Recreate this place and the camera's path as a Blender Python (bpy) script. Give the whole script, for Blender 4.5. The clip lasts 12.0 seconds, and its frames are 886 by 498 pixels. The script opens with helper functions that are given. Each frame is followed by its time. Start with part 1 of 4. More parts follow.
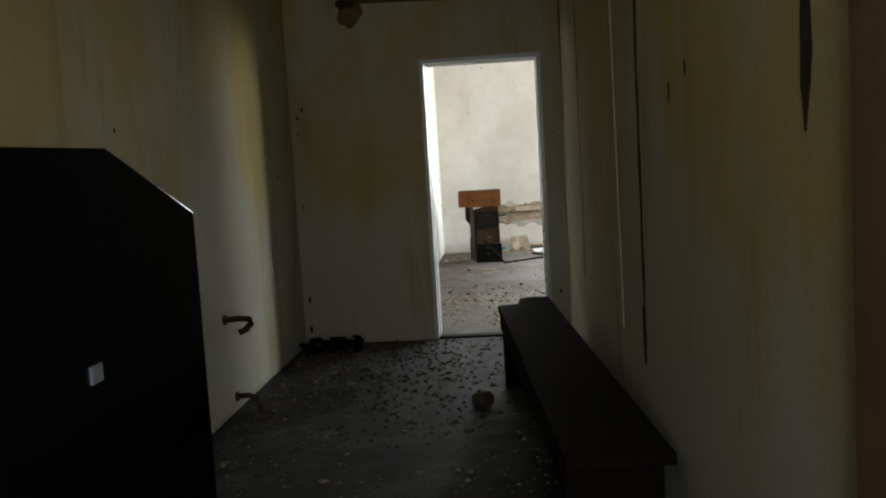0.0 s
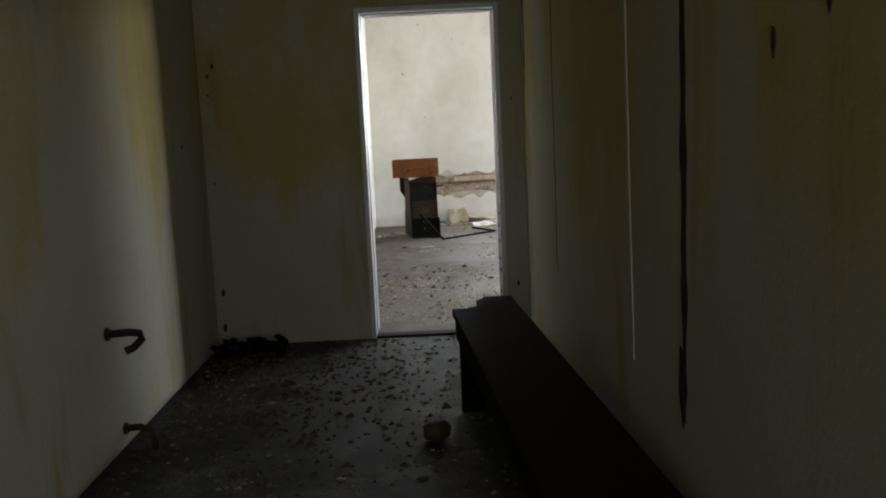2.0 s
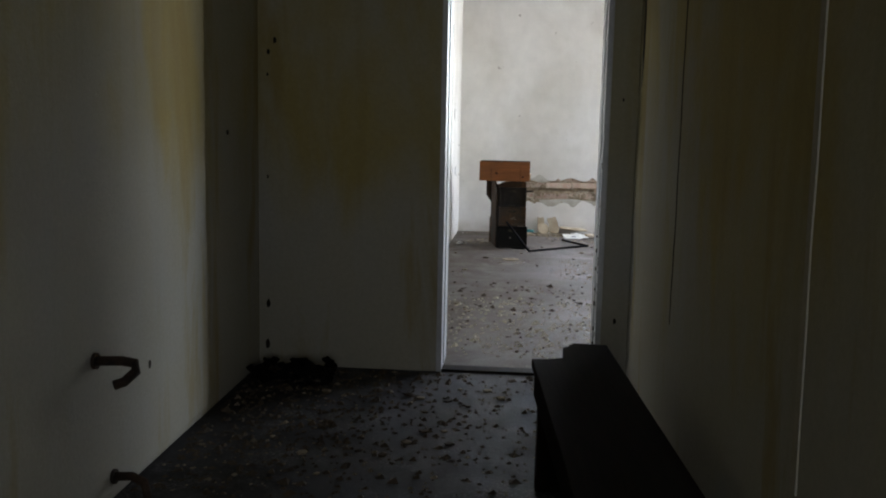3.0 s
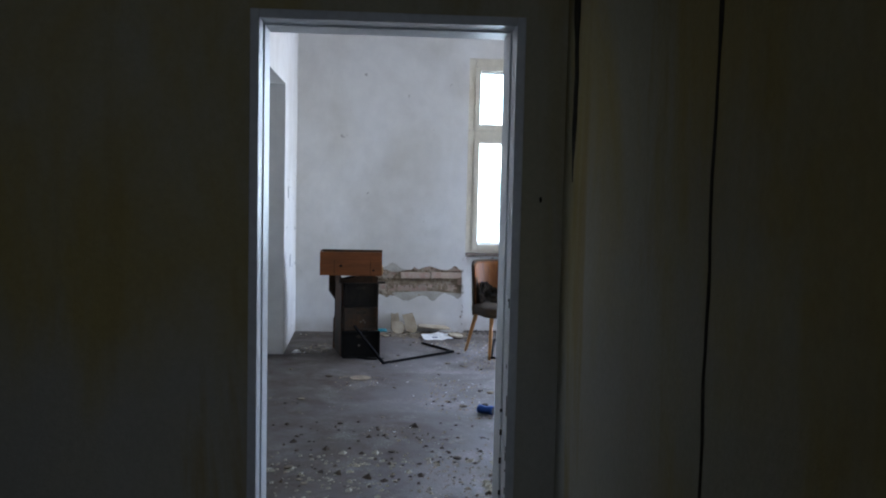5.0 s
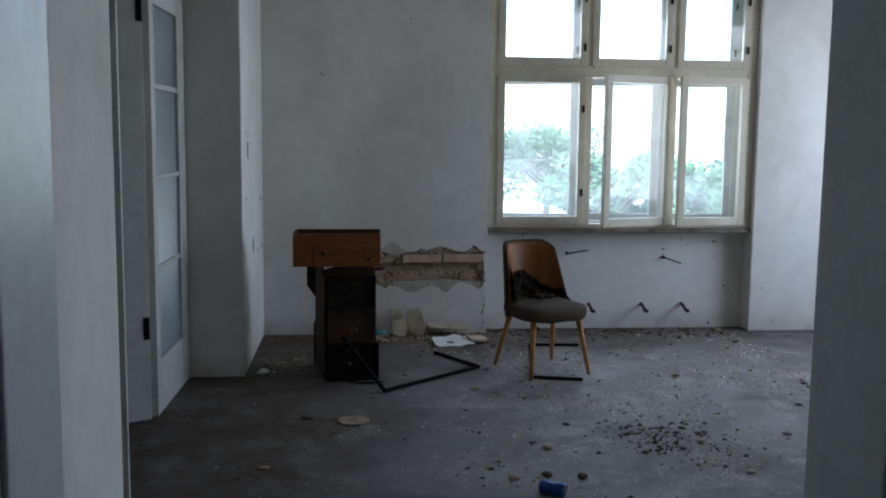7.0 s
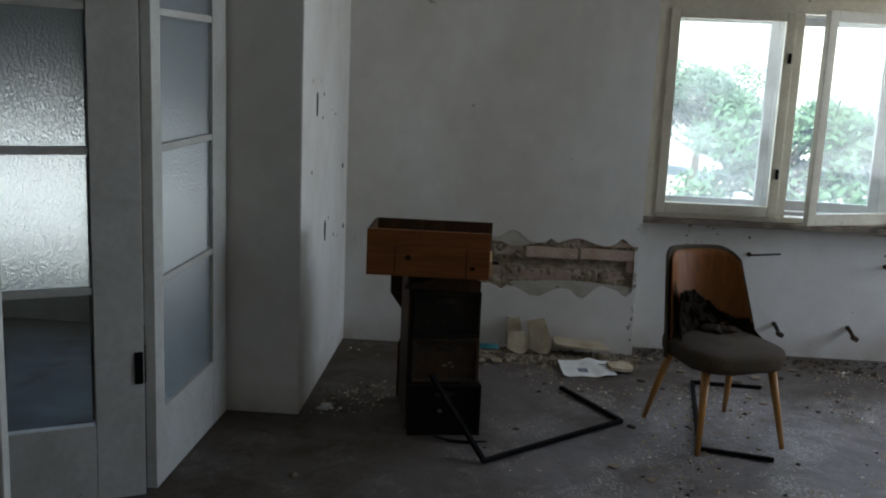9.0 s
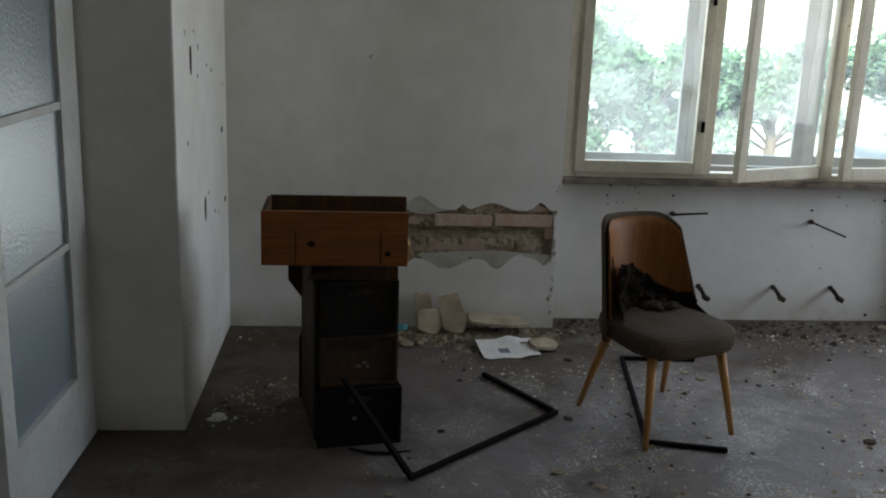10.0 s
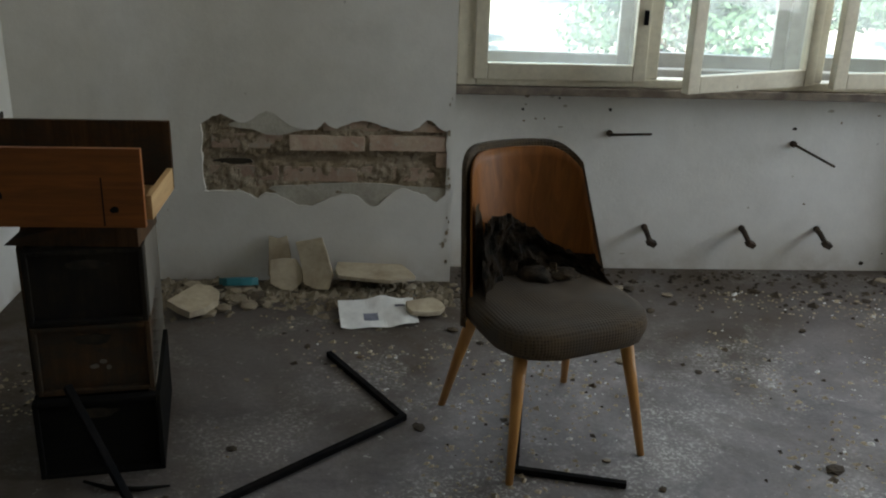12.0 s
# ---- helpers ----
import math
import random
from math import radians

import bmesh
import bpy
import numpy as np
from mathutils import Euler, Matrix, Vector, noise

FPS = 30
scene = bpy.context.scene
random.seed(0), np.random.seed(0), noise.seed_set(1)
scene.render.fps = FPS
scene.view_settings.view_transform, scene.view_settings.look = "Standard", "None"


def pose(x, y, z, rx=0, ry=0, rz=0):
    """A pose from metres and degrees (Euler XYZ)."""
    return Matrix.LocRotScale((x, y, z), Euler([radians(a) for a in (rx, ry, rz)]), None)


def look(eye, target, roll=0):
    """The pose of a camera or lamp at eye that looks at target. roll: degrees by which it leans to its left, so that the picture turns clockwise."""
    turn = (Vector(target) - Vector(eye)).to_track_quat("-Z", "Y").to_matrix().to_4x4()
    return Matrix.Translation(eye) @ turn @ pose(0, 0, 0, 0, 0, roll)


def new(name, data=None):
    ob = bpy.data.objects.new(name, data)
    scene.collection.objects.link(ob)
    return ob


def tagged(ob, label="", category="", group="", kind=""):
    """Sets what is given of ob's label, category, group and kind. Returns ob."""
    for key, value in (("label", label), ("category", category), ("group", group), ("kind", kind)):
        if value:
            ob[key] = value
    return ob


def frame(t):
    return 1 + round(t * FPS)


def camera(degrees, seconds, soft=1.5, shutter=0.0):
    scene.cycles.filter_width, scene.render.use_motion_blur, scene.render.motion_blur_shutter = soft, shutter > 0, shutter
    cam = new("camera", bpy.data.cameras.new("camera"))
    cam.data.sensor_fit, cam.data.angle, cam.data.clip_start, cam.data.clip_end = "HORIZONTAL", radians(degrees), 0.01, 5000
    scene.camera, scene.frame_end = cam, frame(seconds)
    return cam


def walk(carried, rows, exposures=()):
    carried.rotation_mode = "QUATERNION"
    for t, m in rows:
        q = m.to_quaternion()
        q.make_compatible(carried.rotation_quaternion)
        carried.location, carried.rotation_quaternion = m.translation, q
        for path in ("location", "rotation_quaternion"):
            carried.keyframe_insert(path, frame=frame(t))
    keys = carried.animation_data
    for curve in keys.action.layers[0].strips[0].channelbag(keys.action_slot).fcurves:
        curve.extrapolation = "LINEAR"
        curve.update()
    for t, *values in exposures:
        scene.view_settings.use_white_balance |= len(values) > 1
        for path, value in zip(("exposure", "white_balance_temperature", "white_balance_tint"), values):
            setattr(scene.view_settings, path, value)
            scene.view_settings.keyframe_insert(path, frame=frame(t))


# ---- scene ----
cam = camera(50.0, 12.0, 2.0)
PATH = [
    (0, (0.584, -0.584, 1.361), (0.439, 1.401, 1.171), -3.4),
    (0.5, (0.592, -0.331, 1.368), (0.431, 1.652, 1.168), -5.4),
    (1, (0.575, -0.098, 1.384), (0.444, 1.886, 1.173), -4.7),
    (1.5, (0.51, 0.139, 1.376), (0.387, 2.121, 1.14), -1.7),
    (2, (0.43, 0.471, 1.404), (0.438, 2.452, 1.128), -2.7),
    (2.5, (0.443, 0.916, 1.414), (0.395, 2.892, 1.109), -1.4),
    (3, (0.439, 1.42, 1.404), (0.267, 3.393, 1.124), 1.2),
    (3.5, (0.381, 1.881, 1.411), (0.304, 3.873, 1.243), 0.2),
    (3.7, (0.403, 2.06, 1.454), (0.39, 4.05, 1.249), -1.5),
    (5.3, (0.339, 3.816, 1.56), (0.501, 5.803, 1.434), 1.6),
    (5.5, (0.312, 4.141, 1.555), (0.42, 6.132, 1.435), 0.6),
    (6, (0.249, 4.801, 1.595), (0.248, 6.792, 1.405), 1.7),
    (6.5, (0.236, 5.272, 1.579), (0.329, 7.258, 1.361), 1.3),
    (6.7, (0.262, 5.456, 1.505), (0.444, 7.436, 1.287), 0.6),
    (8.3, (0.425, 6.998, 1.63), (0.488, 8.963, 1.265), 1.6),
    (8.5, (0.407, 7.144, 1.629), (0.383, 9.115, 1.291), 1.0),
    (9, (0.467, 7.548, 1.621), (0.365, 9.509, 1.242), 2.5),
    (9.5, (0.368, 7.841, 1.616), (0.28, 9.794, 1.193), -0.0),
    (10, (0.295, 8.172, 1.647), (0.464, 10.104, 1.157), 2.1),
    (10.5, (0.361, 8.409, 1.612), (0.711, 10.302, 1.07), 2.3),
    (11, (0.591, 8.728, 1.57), (0.752, 10.619, 0.938), 2.7),
    (11.5, (0.832, 8.962, 1.542), (0.972, 10.835, 0.855), -0.2),
    (12, (1.078, 9.285, 1.523), (1.185, 11.156, 0.823), 1.8),
]
EXPOSURES = [(0.0, 4.4, 7100, 12), (1.5, 4.3, 7100, 12), (3.0, 4.0, 6500, 16), (3.6, 3.85, 6050, 18), (5.3, 3.35, 5500, 18), (6.0, 2.85, 5600, 18), (6.5, 2.42, 5700, 15), (8.3, 1.88, 6100, 13), (10.0, 2.1, 6550, 12), (12.0, 2.2, 6900, 9)]
# the last value drives the fill lamp added at the corridor's unseen south end
LIGHT_EAST, LIGHT_NORTH, LIGHT_SIDE, LIGHT_CORR, LIGHT_END_FILL = 11.8, 7.5, 0.18, 1.3, 0.5
walk(cam, [(t, look(eye, target, roll)) for t, eye, target, roll in PATH], EXPOSURES)

# ---- world, sun, large lights ----
world = bpy.data.worlds.new("sky")
scene.world = world
world.use_nodes = True
wn = world.node_tree.nodes
sky = wn.new("ShaderNodeTexSky")
sky.sky_type, sky.sun_disc = "NISHITA", False
sky.sun_elevation, sky.sun_rotation = radians(40), radians(200)
wn["Background"].inputs["Strength"].default_value = 0.15
world.node_tree.links.new(sky.outputs["Color"], wn["Background"].inputs["Color"])

sun_data = bpy.data.lights.new("sun", "SUN")
sun_data.energy, sun_data.angle, sun_data.color = 5.0, radians(0.5), (1.0, 0.95, 0.86)
sun_ob = new("sun", sun_data)
sun_ob.matrix_world = look((0, 0, 20), (0.35, 0.95, 20 - 0.85))


def window_or_fill_light(name, eye, target, w, h, power, color):
    data = bpy.data.lights.new(name, "AREA")
    data.shape, data.size, data.size_y, data.energy, data.color = "RECTANGLE", w, h, power, color
    ob = new(name, data)
    ob.matrix_world = look(eye, target)
    return ob


window_or_fill_light("daylight_room_east", (5.12, 11.75, 1.75), (0, 11.3, 1.0), 1.8, 1.8, LIGHT_EAST, (0.86, 0.93, 1.0))
window_or_fill_light("daylight_room_north", (2.38, 13.20, 1.8), (2.3, 8, 0.4), 2.0, 1.8, LIGHT_NORTH, (0.88, 0.94, 1.0))
window_or_fill_light("daylight_side_room", (-2.6, 13.35, 0.76), (-2.6, 8, 1.0), 1.8, 0.7, LIGHT_SIDE, (0.9, 0.95, 1.0))
window_or_fill_light("daylight_corridor", (0.98, -0.65, 1.2), (-1.1, 3.6, 1.0), 0.8, 1.7, LIGHT_CORR, (0.80, 0.90, 1.0))
# added fill lamp: brightens the corridor walls, no known source stands there
window_or_fill_light("daylight_corridor_end", (0.5, -2.76, 1.55), (0.5, 3.0, 1.3), 0.8, 1.2, LIGHT_END_FILL, (0.86, 0.93, 1.0))

# ---- materials ----


def mat(name, rough=0.8, metal=0.0, spec=0.5):
    m = bpy.data.materials.new(name)
    m.use_nodes = True
    b = m.node_tree.nodes["Principled BSDF"]
    b.inputs["Roughness"].default_value, b.inputs["Metallic"].default_value = rough, metal
    b.inputs["Specular IOR Level"].default_value = spec
    return m, m.node_tree.nodes, m.node_tree.links, b


def coords(nodes, links, scale=(1, 1, 1)):
    tc = nodes.new("ShaderNodeNewGeometry")
    mp = nodes.new("ShaderNodeMapping")
    mp.inputs["Scale"].default_value = scale
    links.new(tc.outputs["Position"], mp.inputs["Vector"])
    return mp.outputs["Vector"]


def noise_tex(nodes, links, vec, scale, detail=6, rough=0.6, dist=0.0):
    n = nodes.new("ShaderNodeTexNoise")
    n.inputs["Scale"].default_value, n.inputs["Detail"].default_value = scale, detail
    n.inputs["Roughness"].default_value, n.inputs["Distortion"].default_value = rough, dist
    links.new(vec, n.inputs["Vector"])
    return n.outputs["Fac"]


def ramp(nodes, links, fac, stops):
    r = nodes.new("ShaderNodeValToRGB")
    els = r.color_ramp.elements
    while len(els) < len(stops):
        els.new(0.5)
    for e, (p, c) in zip(els, stops):
        e.position, e.color = p, (*c, 1) if len(c) == 3 else c
    links.new(fac, r.inputs["Fac"])
    return r.outputs["Color"]


def mix(nodes, links, fac, a, b, mode="MIX"):
    m = nodes.new("ShaderNodeMixRGB")
    m.blend_type = mode
    for sock, v in ((m.inputs["Fac"], fac), (m.inputs["Color1"], a), (m.inputs["Color2"], b)):
        if isinstance(v, (int, float)):
            sock.default_value = v
        elif isinstance(v, tuple):
            sock.default_value = (*v, 1)
        else:
            links.new(v, sock)
    return m.outputs["Color"]


def bump(nodes, links, bsdf, height, strength=0.3, dist=0.01):
    bp = nodes.new("ShaderNodeBump")
    bp.inputs["Strength"].default_value, bp.inputs["Distance"].default_value = strength, dist
    links.new(height, bp.inputs["Height"])
    links.new(bp.outputs["Normal"], bsdf.inputs["Normal"])


G = lambda v: (v, v, v)


def surface(name, base, spot, grain=40, blotch=2.0, rough=0.85, dark=None, stretch=(1, 1, 1), strength=0.25, spots=None, spec=0.3, metal=0.0, lo=0.4, hi=0.65, rand=0.0):
    """A painted or mineral surface: base colour, blotches of spot colour, fine grain, small dark spots."""
    m, n, l, b = mat(name, rough, metal, spec)
    v = coords(n, l, stretch)
    big = noise_tex(n, l, v, blotch, 8, 0.65, 0.4)
    fine = noise_tex(n, l, coords(n, l), grain, 4, 0.7)
    col = mix(n, l, ramp(n, l, big, [(lo, G(0)), (hi, G(1))]), base, spot)
    col = mix(n, l, 0.35, col, ramp(n, l, fine, [(0.2, G(0.55)), (0.8, G(1.25))]), "MULTIPLY")
    if spots:
        s = noise_tex(n, l, coords(n, l), spots[0], 3, 0.5)
        col = mix(n, l, ramp(n, l, s, [(spots[1], G(0)), (spots[1] + 0.04, G(1))]), col, spots[2])
    if rand:
        oi = n.new("ShaderNodeObjectInfo")
        col = mix(n, l, rand, col, ramp(n, l, oi.outputs["Random"], [(0, G(0.4)), (1, G(1.4))]), "MULTIPLY")
    l.new(col, b.inputs["Base Color"])
    bump(n, l, b, fine, strength, 0.006)
    return m


def wood(name, a, b_, scale=3.0, axis=0, rough=0.55, spec=0.3, burnt=None, world=False):
    m, n, l, b = mat(name, rough, 0, spec)
    st = [14.0, 14.0, 14.0]
    st[axis] = 0.9
    if world:
        v = coords(n, l, st)
    else:
        tc = n.new("ShaderNodeTexCoord")
        mp = n.new("ShaderNodeMapping")
        mp.inputs["Scale"].default_value = st
        l.new(tc.outputs["Object"], mp.inputs["Vector"])
        v = mp.outputs["Vector"]
    g = noise_tex(n, l, v, scale, 6, 0.6, 1.2)
    col = ramp(n, l, g, [(0.3, a), (0.7, b_)])
    if burnt:
        k = noise_tex(n, l, coords(n, l), 6, 5, 0.7, 0.3)
        col = mix(n, l, ramp(n, l, k, [(0.42, G(0)), (0.6, G(1))]), col, burnt)
    l.new(col, b.inputs["Base Color"])
    bump(n, l, b, g, 0.15, 0.004)
    return m


def glass_clear(name, dirt=0.12):
    m = bpy.data.materials.new(name)
    m.use_nodes = True
    n, l = m.node_tree.nodes, m.node_tree.links
    n.remove(n["Principled BSDF"])
    tr, gl, di, f = n.new("ShaderNodeBsdfTransparent"), n.new("ShaderNodeBsdfGlossy"), n.new("ShaderNodeBsdfTranslucent"), n.new("ShaderNodeLayerWeight")
    gl.inputs["Roughness"].default_value = 0.02
    tr.inputs["Color"].default_value = (0.93, 0.96, 0.95, 1)
    m1, m2 = n.new("ShaderNodeMixShader"), n.new("ShaderNodeMixShader")
    f.inputs["Blend"].default_value = 0.5
    pw, sc = n.new("ShaderNodeMath"), n.new("ShaderNodeMath")
    pw.operation, sc.operation = "POWER", "MULTIPLY_ADD"
    pw.inputs[1].default_value, sc.inputs[1].default_value, sc.inputs[2].default_value = 5.0, 0.9, 0.03
    l.new(f.outputs["Facing"], pw.inputs[0])
    l.new(pw.outputs[0], sc.inputs[0])
    l.new(sc.outputs[0], m1.inputs["Fac"])
    l.new(tr.outputs["BSDF"], m1.inputs[1])
    l.new(gl.outputs["BSDF"], m1.inputs[2])
    d = noise_tex(n, l, coords(n, l), 3.0, 6, 0.7)
    fac = n.new("ShaderNodeMapRange")
    fac.inputs["From Min"].default_value, fac.inputs["From Max"].default_value = 0.35, 0.75
    fac.inputs["To Min"].default_value, fac.inputs["To Max"].default_value = 0.02, dirt
    l.new(d, fac.inputs["Value"])
    l.new(fac.outputs["Result"], m2.inputs["Fac"])
    l.new(m1.outputs["Shader"], m2.inputs[1])
    l.new(di.outputs["BSDF"], m2.inputs[2])
    l.new(m2.outputs["Shader"], n["Material Output"].inputs["Surface"])
    return m


def glass_frosted(name):
    m, n, l, b = mat(name, 0.38, 0, 0.5)
    b.inputs["Base Color"].default_value = (0.72, 0.80, 0.85, 1)
    b.inputs["Transmission Weight"].default_value = 0.85
    b.inputs["IOR"].default_value = 1.3
    bump(n, l, b, noise_tex(n, l, coords(n, l, (1, 1, 0.7)), 110, 3, 0.6), 0.9, 0.006)
    return m


def plaster_ochre():
    m, n, l, b = mat("ochre_limewash", 0.9, 0, 0.2)
    v = coords(n, l, (1.0, 0.8, 0.42))
    big = noise_tex(n, l, v, 1.7, 7, 0.6, 0.6)
    streak = noise_tex(n, l, coords(n, l, (3.5, 3.5, 0.12)), 2.2, 6, 0.6, 0.3)
    fine = noise_tex(n, l, coords(n, l), 55, 4, 0.7)
    col = mix(n, l, ramp(n, l, big, [(0.42, G(0)), (0.62, G(1))]), (0.44, 0.355, 0.14), (0.45, 0.42, 0.30))
    col = mix(n, l, ramp(n, l, streak, [(0.52, G(0)), (0.8, G(0.45))]), col, (0.33, 0.26, 0.10))
    # limewash rubbed pale and greyish below shoulder height, with an uneven edge
    geo = n.new("ShaderNodeNewGeometry")
    sep = n.new("ShaderNodeSeparateXYZ")
    l.new(geo.outputs["Position"], sep.inputs["Vector"])
    low = n.new("ShaderNodeMapRange")
    low.inputs["From Min"].default_value, low.inputs["From Max"].default_value = 0.3, 2.1
    low.inputs["To Min"].default_value, low.inputs["To Max"].default_value = 0.72, 0.0
    l.new(sep.outputs["Z"], low.inputs["Value"])
    edge = n.new("ShaderNodeMath")
    edge.operation = "ADD"
    l.new(low.outputs["Result"], edge.inputs[0])
    l.new(noise_tex(n, l, coords(n, l, (1.3, 1.3, 0.5)), 1.1, 5, 0.55, 0.5), edge.inputs[1])
    col = mix(n, l, ramp(n, l, edge.outputs[0], [(0.80, G(0)), (1.02, G(0.75))]), col, (0.45, 0.44, 0.39))
    stain = noise_tex(n, l, coords(n, l, (2.2, 2.2, 0.35)), 1.6, 6, 0.65, 0.4)
    col = mix(n, l, ramp(n, l, stain, [(0.56, G(0)), (0.68, G(0.65))]), col, (0.36, 0.27, 0.09))
    col = mix(n, l, 0.3, col, ramp(n, l, fine, [(0.2, G(0.6)), (0.8, G(1.2))]), "MULTIPLY")
    l.new(col, b.inputs["Base Color"])
    bump(n, l, b, mix(n, l, 0.3, big, fine), 0.35, 0.02)
    return m


def plaster_white():
    m, n, l, b = mat("white_limewash", 0.92, 0, 0.2)
    big = noise_tex(n, l, coords(n, l, (1, 1, 0.7)), 1.3, 8, 0.6, 0.5)
    mid = noise_tex(n, l, coords(n, l), 7, 6, 0.65)
    fine = noise_tex(n, l, coords(n, l), 70, 4, 0.7)
    col = mix(n, l, ramp(n, l, big, [(0.4, G(0)), (0.7, G(1))]), (0.72, 0.70, 0.66), (0.60, 0.57, 0.51))
    col = mix(n, l, 0.35, col, ramp(n, l, mid, [(0.25, G(0.72)), (0.75, G(1.1))]), "MULTIPLY")
    spot = noise_tex(n, l, coords(n, l), 13, 2, 0.4)
    col = mix(n, l, ramp(n, l, spot, [(0.775, G(0)), (0.80, G(0.6))]), col, (0.25, 0.22, 0.18))
    # grime splashed along the foot of the wall
    geo = n.new("ShaderNodeNewGeometry")
    sep = n.new("ShaderNodeSeparateXYZ")
    l.new(geo.outputs["Position"], sep.inputs["Vector"])
    low = n.new("ShaderNodeMapRange")
    low.inputs["From Min"].default_value, low.inputs["From Max"].default_value = 0.0, 0.16
    low.inputs["To Min"].default_value, low.inputs["To Max"].default_value = 0.75, 0.0
    l.new(sep.outputs["Z"], low.inputs["Value"])
    grime = mix(n, l, 1.0, low.outputs["Result"], ramp(n, l, mid, [(0.35, G(0.1)), (0.65, G(1))]), "MULTIPLY")
    col = mix(n, l, grime, col, (0.36, 0.31, 0.24))
    l.new(col, b.inputs["Base Color"])
    bump(n, l, b, mix(n, l, 0.35, mid, fine), 0.3, 0.012)
    return m


def floor_concrete(name, a, c, fleck, brown, fl=0.66, dirt=False):
    m, n, l, b = mat(name, 0.72, 0, 0.35)
    big = noise_tex(n, l, coords(n, l), 0.9, 8, 0.65, 0.6)
    mid = noise_tex(n, l, coords(n, l), 5.0, 8, 0.7, 0.4)
    fine = noise_tex(n, l, coords(n, l), 60, 5, 0.7)
    chips = noise_tex(n, l, coords(n, l), 26, 3, 0.75)
    col = mix(n, l, ramp(n, l, mid, [(0.35, G(0)), (0.65, G(1))]), a, c)
    col = mix(n, l, ramp(n, l, big, [(0.44, G(0)), (0.62, G(0.85))]), col, brown)
    patch = mix(n, l, 1.0, ramp(n, l, chips, [(fl, G(0)), (fl + 0.05, G(1))]), ramp(n, l, mid, [(0.42, G(0.1)), (0.58, G(1))]), "MULTIPLY")
    col = mix(n, l, patch, col, fleck)
    dust = noise_tex(n, l, coords(n, l), 2.4, 9, 0.75, 0.3)
    specks = noise_tex(n, l, coords(n, l), 75, 3, 0.7)
    grit = mix(n, l, 1.0, ramp(n, l, dust, [(0.50, G(0)), (0.63, G(0.95))]), ramp(n, l, specks, [(0.50, G(0.10)), (0.60, G(0.9))]), "MULTIPLY")
    col = mix(n, l, grit, col, fleck)
    if dirt:
        # trodden brown soil, thickest on the west side and along the window wall
        geo = n.new("ShaderNodeNewGeometry")
        sep = n.new("ShaderNodeSeparateXYZ")
        l.new(geo.outputs["Position"], sep.inputs["Vector"])
        for axis, far, near, most in (("X", 1.2, -0.1, 0.9), ("Y", 12.1, 13.0, 0.85)):
            mr = n.new("ShaderNodeMapRange")
            mr.inputs["From Min"].default_value, mr.inputs["From Max"].default_value, mr.inputs["To Max"].default_value = far, near, most
            l.new(sep.outputs[axis], mr.inputs["Value"])
            soil = mix(n, l, 1.0, mr.outputs["Result"], ramp(n, l, mid, [(0.3, G(0.5)), (0.6, G(1))]), "MULTIPLY")
            col = mix(n, l, soil, col, brown)
    col = mix(n, l, 0.45, col, ramp(n, l, fine, [(0.2, G(0.5)), (0.8, G(1.35))]), "MULTIPLY")
    l.new(col, b.inputs["Base Color"])
    l.new(ramp(n, l, mid, [(0.3, G(0.5)), (0.7, G(0.85))]), b.inputs["Roughness"])
    bump(n, l, b, mix(n, l, 0.5, fine, chips), 0.45, 0.008)
    return m


def fabric_check():
    m, n, l, b = mat("brown_check_fabric", 0.95, 0, 0.1)
    tc = n.new("ShaderNodeTexCoord")
    waves = []
    for ax in ("X", "Y", "Z"):
        w = n.new("ShaderNodeTexWave")
        w.bands_direction = ax
        w.inputs["Scale"].default_value, w.inputs["Distortion"].default_value = 34, 0.9
        l.new(tc.outputs["Object"], w.inputs["Vector"])
        waves.append(w.outputs["Fac"])
    g = mix(n, l, 1.0, mix(n, l, 1.0, waves[0], waves[1], "ADD"), waves[2], "ADD")
    dirt = noise_tex(n, l, coords(n, l), 9, 5, 0.6)
    col = ramp(n, l, g, [(0.35, (0.03, 0.022, 0.016)), (0.95, (0.095, 0.068, 0.042))])
    col = mix(n, l, ramp(n, l, dirt, [(0.4, G(0)), (0.65, G(0.7))]), col, (0.075, 0.068, 0.062))
    # grey dust on the flat top of the seat
    geo = n.new("ShaderNodeNewGeometry")
    sep = n.new("ShaderNodeSeparateXYZ")
    l.new(geo.outputs["Normal"], sep.inputs["Vector"])
    col = mix(n, l, ramp(n, l, sep.outputs["Z"], [(0.55, G(0)), (0.95, G(0.6))]), col, (0.062, 0.054, 0.046))
    l.new(col, b.inputs["Base Color"])
    bump(n, l, b, g, 0.35, 0.003)
    return m


